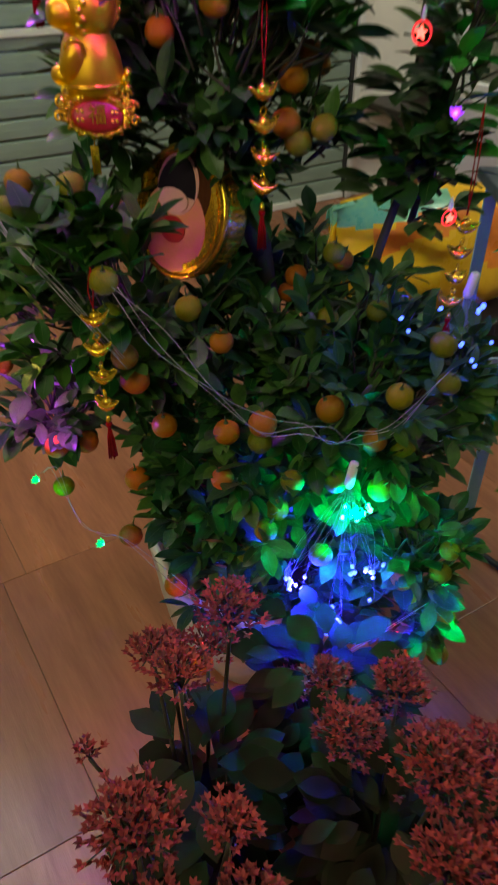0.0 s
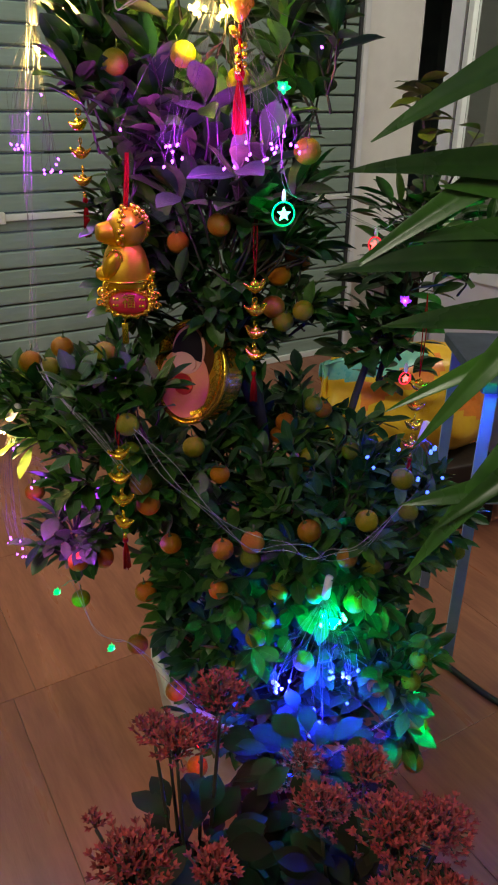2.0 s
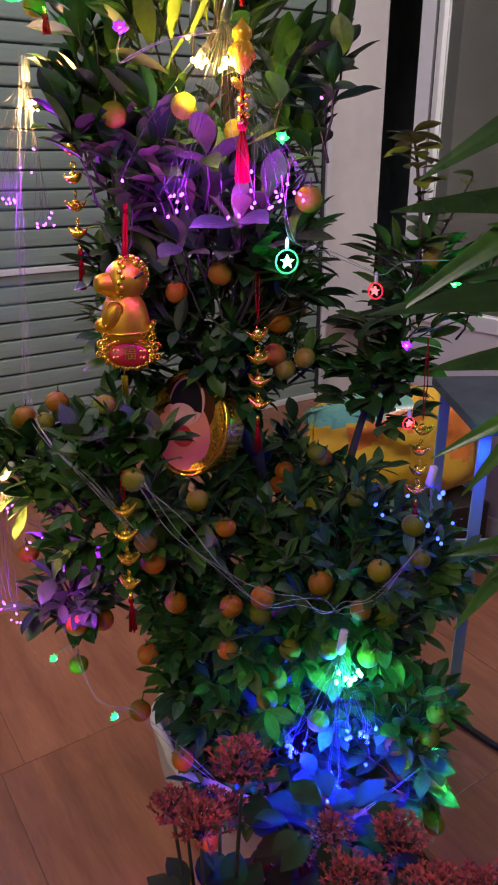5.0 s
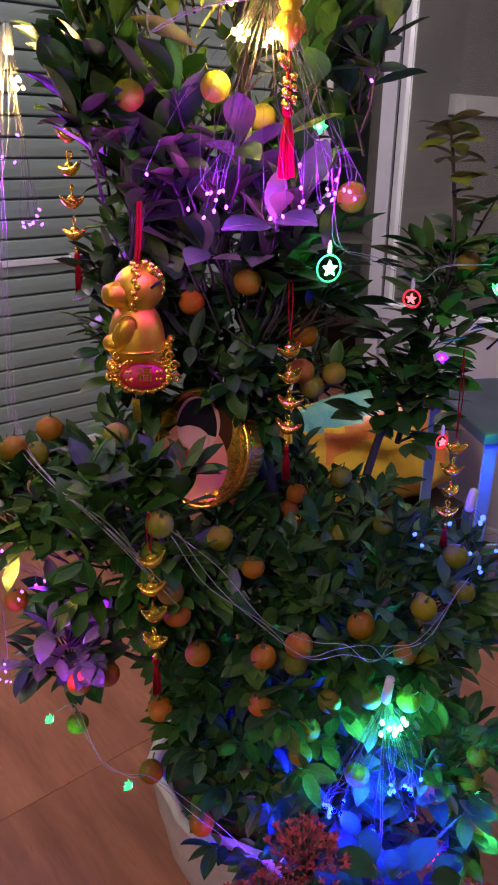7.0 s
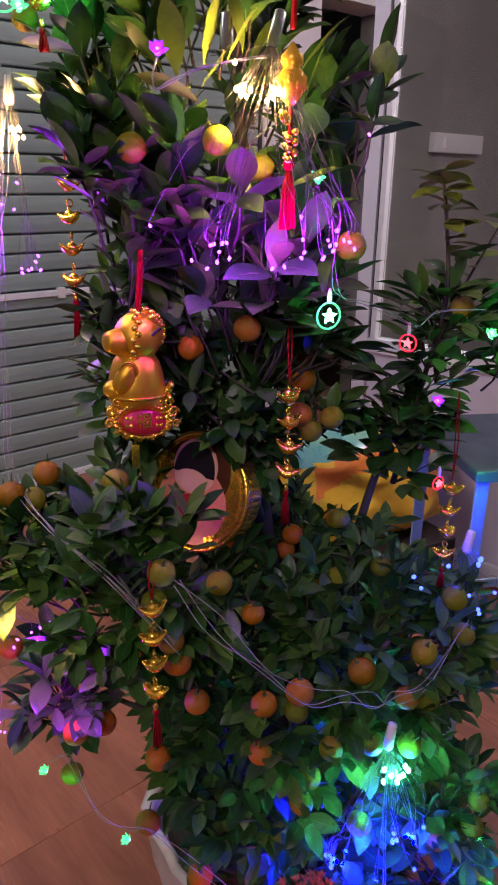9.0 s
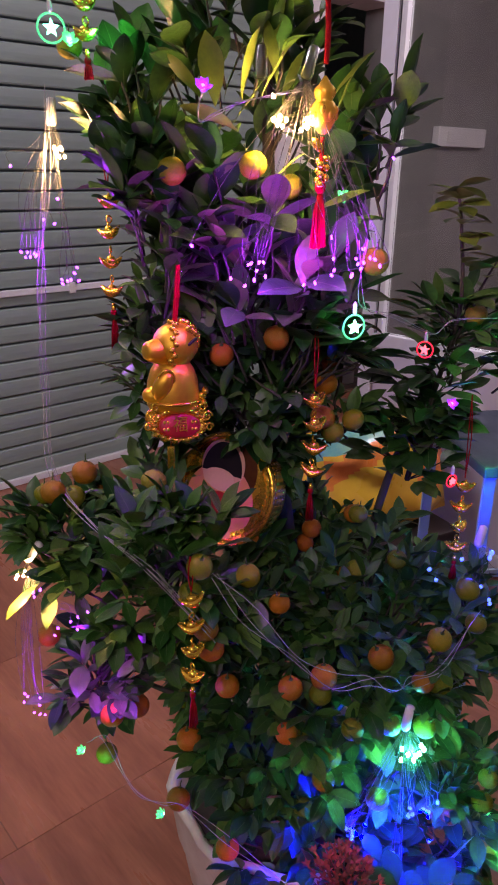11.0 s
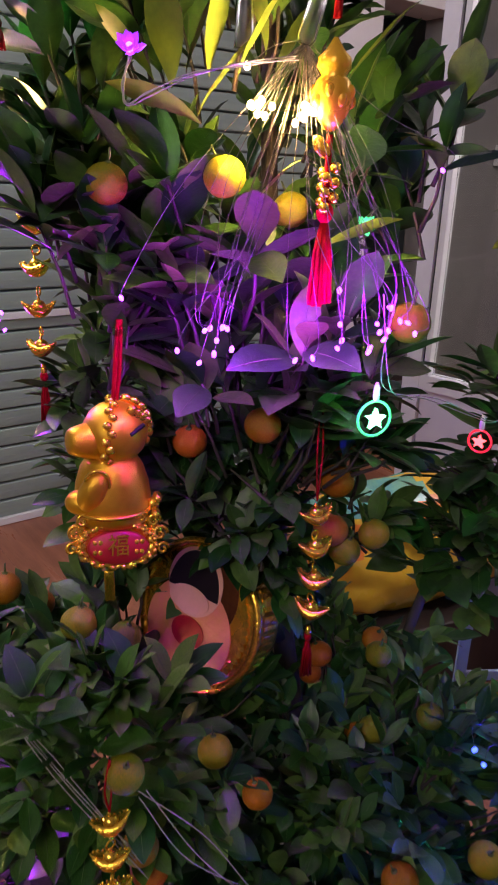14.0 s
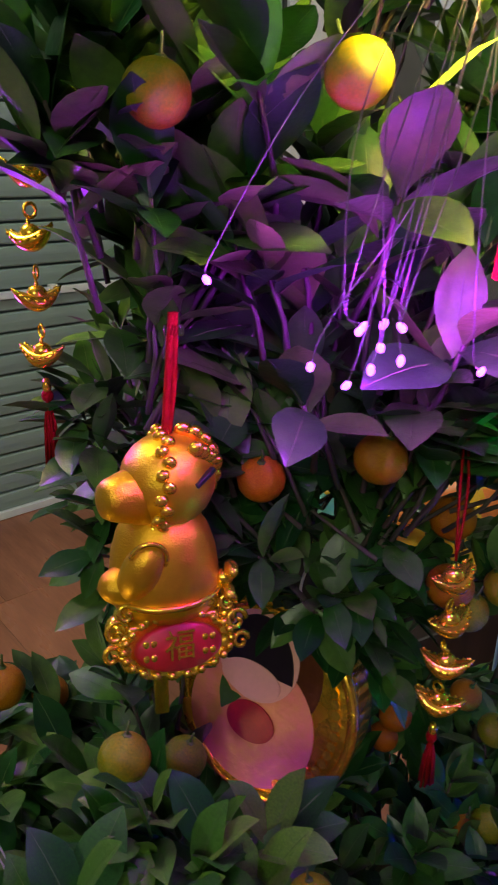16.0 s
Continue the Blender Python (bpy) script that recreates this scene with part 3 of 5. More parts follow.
for i, p in enumerate(side_shoot):
    a = i * 2.4
    young.add(*leaf_shape(0.046, 0.026, 0.2, 0.25), LEAF_YOUNG_AND_LIT, aim_matrix(local(p), (math.cos(a), math.sin(a), 0.4), 0.2))
twigs.add(*tube([local(p) for p in side_shoot], 0.003, 5, 0.001), BARK)
for p in shoot[:16]:
    for k in range(2):
        a = rnd.uniform(0, 6.28)
        q = p + Vector((math.cos(a) * 0.06, math.sin(a) * 0.05, 0.03))
        twigs.add(*tube([local(p), local(q)], 0.002, 4, 0.001), BARK)
        for j in range(4):
            way = Vector((math.cos(a + rnd.uniform(-1, 1)), math.sin(a + rnd.uniform(-1, 1)), rnd.uniform(0, 0.6)))
            leaves.append((q - Vector((0, 0, 0.005 * j)), way, rnd.uniform(-0.4, 0.4), rnd.uniform(0.045, 0.07), rnd.randint(0, 2)))
# yellow-lit young leaves near the top light bundle; warm light put into their colour
for at, way, size in (((-0.085, 0.965, 1.37), (-0.5, -0.2, 0.25), 0.062), ((-0.08, 0.96, 1.40), (0.1, -0.1, 1), 0.06), ((-0.06, 0.96, 1.40), (0.35, -0.2, 0.9), 0.055), ((0.0, 0.94, 1.285), (0.8, -0.3, 0.5), 0.055),
                      ((0.02, 0.97, 1.40), (0.5, -0.2, 0.8), 0.06), ((-0.107, 0.985, 1.395), (-0.1, -0.1, 1), 0.062), ((-0.097, 0.985, 1.40), (0.25, -0.1, 1), 0.055), ((-0.088, 0.975, 1.375), (0.45, -0.2, 0.8), 0.058), ((-0.038, 0.985, 1.42), (-0.15, 0, 1), 0.058),
                      ((-0.030, 0.99, 1.40), (0.3, 0, 1), 0.052), ((-0.044, 0.985, 1.45), (0.1, 0, 1), 0.055), ((-0.120, 0.99, 1.40), (-0.6, -0.1, 0.8), 0.055), ((0.035, 1.0, 1.38), (0.2, -0.1, 1), 0.05), ((-0.058, 0.945, 1.305), (0.5, -0.3, 0.7), 0.052),
                      ((-0.30, 0.99, 0.83), (-0.6, -0.5, 0.1), 0.050), ((-0.31, 0.98, 0.80), (-0.3, -0.8, 0.2), 0.048), ((-0.285, 0.98, 0.85), (-0.7, -0.4, 0.3), 0.046), ((-0.35, 1.0, 0.79), (-0.5, -0.5, -0.2), 0.055), ((-0.33, 1.0, 0.78), (-0.2, -0.8, -0.4), 0.05)):
    young.add(*leaf_shape(size * 1.2, size * 0.5, 0.2, 0.15, 7, 1.3), LEAF_YOUNG_AND_LIT, aim_matrix(local(at), way, 0.3))
part("twig_growth", twigs, tree, "thin grey-brown twigs", kind="stuff")
part("young_growth", young, tree, "pale green young leaves, some tinted as if warm-lit", kind="stuff")

LEAF_FORMS = [leaf_shape(1, 0.46, 0.34, 0.16, 7, 1.12), leaf_shape(1, 0.41, 0.48, 0.06, 7, 1.06), leaf_shape(1, 0.51, 0.26, 0.28, 7, 1.18)]
near = sorted(range(len(leaves)), key=lambda i: leaves[i][0].y + 0.5 * max(0, 0.75 - leaves[i][0].z))[:280]
picked = set(near)
crown, ribs = Mesh(), Mesh()
RIBS = [midrib(1, 0.44, 0.16, 4), midrib(1, 0.40, 0.06, 4), midrib(1, 0.48, 0.26, 4)]
for i, (at, way, roll, size, form) in enumerate(leaves):
    if i not in picked:
        m = aim_matrix(local(at), way, roll, size)
        crown.add(*LEAF_FORMS[form], LEAF, m)
        if at.y < 1.12:
            ribs.add(*RIBS[form], LEAF_RIB, m)
part("crown", crown, tree, "dense glossy dark green leaves", kind="stuff")
part("leaf_ribs", ribs, tree, "paler leaf midribs", kind="stuff")
forms = [Mesh().add(*f, LEAF_ONE).add(*r, LEAF_RIB).data("leaf") for f, r in zip(LEAF_FORMS, RIBS)]
for i in near:
    at, way, roll, size, form = leaves[i]
    ob = part("leaf", forms[form], tree)
    ob.matrix_local = aim_matrix(local(at), way, roll, size)

FRUIT_TOP = [(-0.30, 1.03, 0.902, 1), (-0.285, 1.06, 0.925, 0), (-0.325, 1.02, 0.915, 0), (-0.27, 1.10, 1.465, 1), (-0.105, 1.14, 1.115, 0), (-0.068, 0.948, 1.335, 1), (-0.005, 1.046, 1.310, 1), (-0.157, 0.978, 1.327, 1), (0.125, 1.156, 1.367, 1), (0.058, 1.056, 1.048, 0), (0.082, 1.120, 1.065, 0), (0.094, 1.183, 1.042, 0),
             (-0.092, 1.040, 1.096, 0), (-0.028, 0.987, 1.130, 0), (0.095, 1.031, 1.000, 1), (0.065, 1.028, 0.984, 1), (0.05, 1.03, 1.005, 0), (0.088, 0.968, 1.227, 1), (0.29, 1.09, 1.135, 1),
             (-0.190, 0.945, 0.957, 1), (-0.258, 1.10, 0.880, 0), (-0.34, 1.05, 0.900, 1), (-0.152, 0.975, 0.922, 1), (0.145, 1.150, 0.789, 0)]
FRUIT_MID = [(-0.142, 0.833, 0.895, 1), (-0.133, 0.855, 0.792, 0), (-0.126, 0.866, 0.754, 0), (-0.066, 0.945, 0.809, 1), (-0.15, 0.875, 0.832, 1), (-0.025, 0.925, 0.774, 0), (0.067, 1.165, 0.730, 0),
             (0.078, 1.165, 0.757, 0), (0.120, 1.050, 0.840, 1), (0.196, 0.885, 0.722, 1), (0.252, 0.930, 0.770, 1), (0.262, 0.912, 0.724, 1), (0.027, 0.866, 0.692, 0), (-0.018, 0.868, 0.677, 0),
             (0.024, 0.868, 0.662, 1), (0.111, 0.880, 0.705, 0), (0.168, 0.862, 0.671, 0), (0.214, 0.900, 0.632, 1), (-0.352, 1.038, 0.672, 0), (-0.1, 0.898, 0.665, 0), (0.39, 1.05, 0.56, 1)]
FRUIT_LOW = [(0.066, 0.846, 0.616, 1), (0.123, 0.855, 0.609, 1), (0.188, 0.880, 0.575, 1), (0.050, 0.885, 0.533, 1), (0.034, 0.860, 0.516, 1), (0.011, 0.885, 0.582, 1), (-0.024, 0.855, 0.612, 0), (-0.152, 0.94, 0.54, 0),
             (-0.225, 0.965, 0.588, 0), (-0.26, 0.940, 0.597, 0), (-0.275, 0.980, 0.490, 1), (-0.17, 0.93, 0.435, 0), (-0.10, 0.885, 0.375, 0), (0.11, 0.84, 0.49, 1), (0.30, 0.875, 0.465, 1), (0.235, 0.86, 0.42, 0),
             (0.29, 0.865, 0.43, 1), (0.25, 0.86, 0.39, 1), (0.31, 0.86, 0.34, 0), (0.27, 0.84, 0.28, 0), (0.31, 0.85, 0.26, 1), (-0.06, 0.82, 0.27, 0), (0.01, 0.87, 0.455, 1)]
fruit_forms = []
for k in (ORANGE, LIME):
    v, f = ball(1, 1, 0.94, 18, 12)
    fruit_forms.append(Mesh().add(v, f, k).data("fruit"))
calyx = Mesh().add(*lathe([(0.20, 0.90), (0.17, 0.97), (0.05, 1.0)], 6), CALYX)
calyx = calyx.add(*tube([(0, 0, 0.97), (0.05, 0.02, 1.25), (0.02, 0.05, 1.55)], 0.07, 5, 0.05), CALYX).data("calyx")
extra = []
while len(extra) < 22:
    c, r = rnd.choice(LOBES[:3])
    u = Vector((rnd.gauss(0, 1), rnd.gauss(0, 1) - 0.5, rnd.gauss(0, 0.8))).normalized()
    p = Vector((c[0] + u.x * r[0] * 0.95, c[1] + u.y * r[1] * 0.95, c[2] + u.z * r[2] * 0.95))
    if clear(p, 0.02) and not inside(p, 0.85) and p.y > 0.98 and p.z < 0.82:
        extra.append((*p, int(rnd.random() < 0.5)))
for x, y, z, green in FRUIT_TOP + FRUIT_MID + FRUIT_LOW + extra:
    s = rnd.uniform(0.0150, 0.0185)
    ob = part("fruit", fruit_forms[green], tree, "unripe yellow-green fruit" if green else "ripe orange fruit")
    ob.matrix_local = Matrix.Translation(local((x, y + 0.006, z))) @ pose(0, 0, 0, rnd.uniform(-25, 25), rnd.uniform(-25, 25), rnd.uniform(0, 360)) @ Matrix.Scale(s, 4)
    part("calyx", calyx, ob, "green calyx and stalk")

pot = thing("plant_pot", (0.05, 1.13, 0.0), "round plant pot wrapped in creased white plastic", "plant pot")
v, f = lathe([(0.150, 0.0), (0.175, 0.03), (0.198, 0.10), (0.212, 0.20), (0.222, 0.29), (0.228, 0.31), (0.215, 0.318), (0.205, 0.30), (0.20, 0.27)], 40)
v = [(x * (1 + 0.03 * math.sin(9 * math.atan2(y, x) + 14 * z)), y * (1 + 0.03 * math.sin(9 * math.atan2(y, x) + 14 * z)), z * 0.84) for x, y, z in v]
body = part("pot_body", Mesh().add(v, f, POT_WRAP), pot)
part("soil", Mesh().add(*lathe([(0.19, 0.21), (0.195, 0.232), (0.12, 0.255), (0.02, 0.265)], 24), SOIL), body, "dark soil")


# ---- charms ----
def tassel(m, at, length, radius, strands=14):
    x, y, z = at
    m.add(*ball(radius * 0.75, radius * 0.75, radius * 0.9, 8, 6), RED_CORD, pose(x, y, z))
    for k in range(strands):
        a = k * 2.4
        r = radius * math.sqrt((k + 0.5) / strands)
        m.add(*tube([(x, y, z), (x + r * math.cos(a) * 0.7, y + r * math.sin(a) * 0.7, z - length * 0.4), (x + r * math.cos(a), y + r * math.sin(a), z - length * rnd.uniform(0.9, 1.0))], radius * 0.2, 4), RED_CORD)


def ingot(m, at, s, turn):
    """A boat-shaped ingot: a hull with upturned ends and a dome in its middle."""
    n, rows, v, f = 12, 9, [], []
    for i in range(rows):
        t = -1 + 2 * i / (rows - 1)
        w = 0.62 * (1 - 0.86 * t * t) ** 0.8 if abs(t) < 1 else 0.08
        lift = 0.48 * t * t
        for k in range(n):
            a = 2 * math.pi * k / n
            v.append((t * (1 + 0.1 * math.sin(a)), w * math.cos(a), lift + 0.40 * (0.55 + 0.45 * (1 - t * t)) * math.sin(a)))
    f = [(i * n + k, i * n + (k + 1) % n, (i + 1) * n + (k + 1) % n, (i + 1) * n + k) for i in range(rows - 1) for k in range(n)] + [tuple(range(n))[::-1], tuple(range((rows - 1) * n, rows * n))]
    mm = pose(*at, 0, 0, turn) @ Matrix.Scale(s, 4)
    m.add(v, f, GOLD, mm)
    for k in range(18):
        a = 2 * math.pi * k / 18
        t = 0.93 * math.cos(a)
        m.add(*ball(0.085, None, None, 5, 4), GOLD, mm @ pose(t, 0.60 * (1 - 0.86 * t * t) ** 0.8 * (1 if math.sin(a) >= 0 else -1), 0.48 * t * t + 0.14))
    m.add(*ball(0.46, 0.42, 0.42, 10, 7), GOLD, mm @ pose(0, 0, 0.34))
    m.add(*ball(0.1, 0.1, 0.16, 6, 5), GOLD, mm @ pose(0, 0, 0.78))


def ingot_chain(at, n, gap, size, tail, cord, label):
    x, y, z = at
    th = thing("ingot_charm", at, label, "charm", "hanging gold ingot charms")
    for k in range(n):
        ing = Mesh()
        ingot(ing, (0, 0, 0), size, 0)
        ob = part("ingot", ing, th, "shiny gold ingot")
        ob.matrix_local = pose(rnd.uniform(-0.002, 0.002), rnd.uniform(-0.002, 0.002), -k * gap, rnd.uniform(-8, 8), rnd.uniform(-10, 10), rnd.uniform(-35, 35))
        if k:
            v, f = lathe([(0.0042, -0.001), (0.0055, 0.0), (0.0042, 0.001), (0.003, 0.0), (0.0042, -0.001)], 10, cap=False)
            part("link", Mesh().add(v, f, GOLD, pose(0, 0, -k * gap + gap * 0.5, 90, 0, 40 * k)), th)
    c = Mesh().add(*tube(curve([(0, 0, size), (0.002, 0.001, size + cord * 0.5), (0, 0.012, size + cord)]), 0.0009, 5), RED_CORD)
    c.add(*tube(curve([(0, 0, size), (-0.003, 0.001, size + cord * 0.5), (0, 0.012, size + cord)]), 0.0009, 5), RED_CORD)
    part("cord", c, th, "red cord")
    t = Mesh()
    end = -(n - 1) * gap - size * 0.9
    t.add(*lathe([(0.002, 0), (0.0032, -0.006), (0.002, -0.012)], 8), GOLD, pose(0, 0, end))
    tassel(t, (0, 0, end - 0.012), tail, 0.0055)
    part("tassel", t, th, "red tassel")
    return th


ingot_chain((0.023, 0.980, 1.046), 4, 0.0335, 0.0165, 0.045, 0.10, "chain of four gold plastic ingots with a red tassel")
ingot_chain((-0.233, 1.085, 1.286), 4, 0.0375, 0.0150, 0.055, 0.06, "chain of gold ingots with a red tassel beside upper leaves")
ingot_chain((-0.153, 0.826, 0.855), 4, 0.036, 0.0150, 0.05, 0.04, "chain of gold ingots with a red tassel under green fruit")
# ingots stand in for a gold and red plaque among the upper leaves
ingot_chain((-0.247, 1.060, 1.500), 2, 0.030, 0.0150, 0.02, 0.04, "short chain of gold ingots in place of a plaque")
star_at_top = (-0.285, 1.050, 1.475)
ingot_chain((0.286, 1.055, 0.875), 4, 0.035, 0.0165, 0.03, 0.13, "chain of four gold plastic ingots on a long red cord")

# gold pig figurine on a scalloped base: one mesh
fig = Mesh()
fig.add(*ball(0.0305, 0.030, 0.0285, 24, 16), GOLD_SATIN, pose(0.004, 0, 0.116))
fig.add(*lathe([(0.0190, -0.014), (0.0165, -0.004), (0.0140, 0.005), (0.0125, 0.010), (0.0105, 0.0135), (0.006, 0.0150), (0.001, 0.0150)], 20), GOLD_SATIN, pose(-0.025, -0.012, 0.112, 0, -84, 25))
for k in range(9):
    a = -1.2 + 0.32 * k
    fig.add(*ball(0.0052, 0.0030, 0.0060, 8, 6), GOLD, pose(0.010 + 0.0255 * math.cos(a), 0.004, 0.120 + 0.0255 * math.sin(a), 0, -math.degrees(a), 0))
for k in range(4):
    fig.add(*ball(0.0055 - 0.0006 * k, 0.003, 0.0062, 8, 6), GOLD, pose(0.020 + 0.004 * k, -0.014 + 0.002 * k, 0.138 - 0.003 * k, 0, 30 + 20 * k, 0))
# coin slot drawn as a black box, its inner shade put into the colour
fig.add(*box(0.017, 0.004, 0.0030, 0.0008), BLACK_PRINT_AND_SLOT, pose(0.024, -0.0215, 0.124, 0, -22, 35))
v, f = lathe([(0.020, 0.030), (0.0335, 0.033), (0.0365, 0.040), (0.0370, 0.046), (0.0365, 0.056), (0.0345, 0.070), (0.0300, 0.084), (0.0235, 0.094), (0.012, 0.100)], 28)
fig.add([(x, y * 0.92, z) for x, y, z in v], f, GOLD_SATIN)
fig.add(*ball(0.0125, 0.011, 0.0215, 14, 10), GOLD_SATIN, pose(-0.018, -0.027, 0.070, 10, 28, 0))
fig.add(*ball(0.0155, 0.0135, 0.0115, 14, 10), GOLD_SATIN, pose(-0.029, -0.016, 0.056))
fig.add(*tube([(-0.013 + 0.011 * math.cos(q), -0.031 - 0.004 * math.sin(q), 0.079 + 0.013 * math.sin(q)) for q in [-0.4 + 0.33 * k for k in range(11)]], 0.0016, 6), GOLD)
ring = [(0.0378 * math.cos(a), 0.0348 * math.sin(a), 0.046) for a in [2 * math.pi * k / 28 for k in range(29)]]
fig.add(*tube(ring, 0.0022, 6), GOLD)
for k in range(26):
    a = 2 * math.pi * k / 26
    fig.add(*ball(0.0046, 0.0034, 0.0040, 8, 6), GOLD, pose(-0.002 + 0.004 * math.sin(a) + 0.0022 * (-1) ** k, 0.0310 * math.cos(a), 0.116 + 0.0296 * math.sin(a), 0, 30 * (-1) ** k, 0))
fig.add(*ball(0.007, 0.006, 0.006, 8, 6), GOLD, pose(0.038, -0.012, 0.050))
fig.add(*ball(0.005, 0.009, 0.005, 8, 6), GOLD, pose(0.042, -0.016, 0.058))
fig.add(*ball(0.005, 0.009, 0.005, 8, 6), GOLD, pose(0.040, -0.016, 0.042))
n = 84
wavy = [((0.040 * math.cos(q)) * (1 + 0.07 * math.cos(15 * q)), (0.023 * math.sin(q)) * (1 + 0.09 * math.cos(15 * q))) for q in [2 * math.pi * k / n for k in range(n)]]
v = [(x * s, y, z * s) for s, y in ((0.86, 0.016), (1.0, 0.010), (1.0, -0.010), (0.88, -0.017), (0.78, -0.014)) for x, z in wavy]
f = [(r * n + k, r * n + (k + 1) % n, (r + 1) * n + (k + 1) % n, (r + 1) * n + k) for r in range(4) for k in range(n)] + [tuple(range(n))[::-1], tuple(range(4 * n, 5 * n))]
plate = pose(0.002, -0.016, 0.014, -14, 4, 6)
fig.add(v, f, GOLD, plate)
red = [(0.029 * math.cos(q), 0.0155 * math.sin(q) - 0.001) for q in [2 * math.pi * k / 36 for k in range(36)]]
v = [(x * s, y, z * s) for s, y in ((1.0, -0.013), (1.0, -0.017), (0.9, -0.019)) for x, z in red]
f = [(r * 36 + k, r * 36 + (k + 1) % 36, (r + 1) * 36 + (k + 1) % 36, (r + 1) * 36 + k) for r in range(2) for k in range(36)] + [tuple(range(72, 108))]
fig.add(v, f, RED_PAPER, plate)
sign = bpy.data.curves.new("sign", "FONT")
sign.body, sign.size, sign.extrude, sign.align_x, sign.align_y = "\u798f", 0.021, 0.0008, "CENTER", "CENTER"
holder = bpy.data.objects.new("sign", sign)
letters = bpy.data.meshes.new_from_object(holder)
fig.add([tuple(p.co) for p in letters.vertices], [tuple(p.vertices) for p in letters.polygons], GOLD, plate @ pose(0, -0.0196, 0.0, 90, 0, 0))
bpy.data.objects.remove(holder)
bpy.data.curves.remove(sign)
bpy.data.meshes.remove(letters)
for x in (-0.022, -0.017, 0.017, 0.022):
    for z in (-0.005, 0.004):
        fig.add(*ball(0.0026, 0.001, 0.0026, 8, 5), GOLD, plate @ pose(x, -0.0186, z))
for x, s in ((-0.036, 1), (0.038, -1)):
    for k in range(5):
        fig.add(*ball(0.0085 - 0.0008 * k, None, None, 10, 7), GOLD, plate @ pose(x + s * 0.004 * k, 0.002, 0.010 + 0.0055 * k))
for k in range(22):
    q = 2 * math.pi * k / 22
    fig.add(*ball(0.0030, 0.003, 0.0030, 6, 5), GOLD, plate @ pose(0.036 * math.cos(q), -0.016, 0.0195 * math.sin(q)))
for x, z, r in ((-0.040, 0.012, 0.0085), (-0.033, 0.023, 0.0070), (-0.043, -0.002, 0.0065), (0.040, 0.010, 0.0080), (0.034, 0.022, 0.0068), (0.043, -0.004, 0.0062), (-0.022, 0.026, 0.0055), (0.022, 0.026, 0.0055)):
    swirl = [(x + r * (1 - q / 9.5) * math.cos(q), -0.012 - 0.0006 * q, z + r * (1 - q / 9.5) * math.sin(q)) for q in [0.6 * k for k in range(14)]]
    fig.add(*tube(swirl, 0.0021, 6, 0.0014), GOLD, plate)
fig.add(*box(0.010, 0.003, 0.032, 0.001), GOLD, pose(-0.006, -0.010, -0.034))
fig.add(*tube([(-0.006, -0.010, -0.018), (-0.004, -0.008, -0.004)], 0.001, 5), GOLD)
fig.add(*tube(curve([(0.003, 0, 0.143), (0.006, 0.001, 0.175), (0.010, 0.004, 0.215)]), 0.0022, 6), RED_CORD)
fig.add(*tube(curve([(0.006, 0.003, 0.143), (0.010, 0.003, 0.175), (0.012, 0.004, 0.215)]), 0.0022, 6), RED_CORD)
fig.add(*box(0.012, 0.006, 0.006, 0.001), CLEAR, pose(0.011, 0.003, 0.205))
pig = part("pig_figurine", fig, None)
pig.matrix_world = pose(-0.161, 0.994, 1.009, 0, 0, 6) @ Matrix.Diagonal((0.93, 0.93, 0.985, 1.0))
tagged(pig, "satin gold pig figurine hung on a red cord", "figurine")

# gold coin drum with a printed face
coin = thing("coin_ornament", (-0.074, 1.080, 0.882), "round gold foil drum with pale pink print on white string", "ornament")
coin.matrix_world = Matrix.Translation((-0.074, 1.080, 0.882)) @ pose(0, 0, 0, -17, 0, -43)
R = 0.082
v, f = lathe([(R - 0.004, -0.014), (R, -0.012), (R - 0.002, -0.006), (R - 0.004, 0.0), (R - 0.004, 0.030), (R - 0.008, 0.034), (0.002, 0.0335)], 56)
drum = part("drum", Mesh().add(v, f, FOIL, pose(0, 0, 0, 90, 0, 0) @ Matrix.Scale(-1, 4, (0, 0, 1))), coin, "shiny gold drum")
lip = [(R - 0.006, 0.014), (R - 0.004, 0.0175), (R + 0.001, 0.0180), (R + 0.003, 0.0150), (R + 0.003, 0.0110), (R, 0.0090), (R - 0.004, 0.0080)]
part("rim", Mesh().add(*lathe(lip, 72, cap=False), FOIL, pose(0, 0, 0, 90, 0, 0)), coin, "bright gold foil rim")

ridges = Mesh()
for k in range(48):
    q = 2 * math.pi * k / 48
    ridges.add(*box(0.0060, 0.022, 0.0012, 0.0004), FOIL, pose((R - 0.0040) * math.sin(q), 0.014, (R - 0.0040) * math.cos(q), 0, 360 * k / 48, 0))
part("rim_relief", ridges, coin, "embossed gold foil ridges")


def disc(points, depth):
    n = len(points)
    v = [(x, 0.0, z) for x, z in points] + [(x, -depth, z) for x, z in points]
    return v, [tuple(range(n)), tuple(range(2 * n - 1, n - 1, -1))] + [(i, n + i, n + (i + 1) % n, (i + 1) % n) for i in range(n)]


def oval(x, z, a, b, n=28, start=0.0, stop=2 * math.pi):
    return [(x + a * math.cos(start + (stop - start) * k / n), z + b * math.sin(start + (stop - start) * k / n)) for k in range(n + (stop - start < 6.28))]


def print_on(name, pts, depth, y, material, label):
    part(name, Mesh().add(*disc(pts, depth), material), drum, label, smooth=False).matrix_local = pose(0, y, 0)


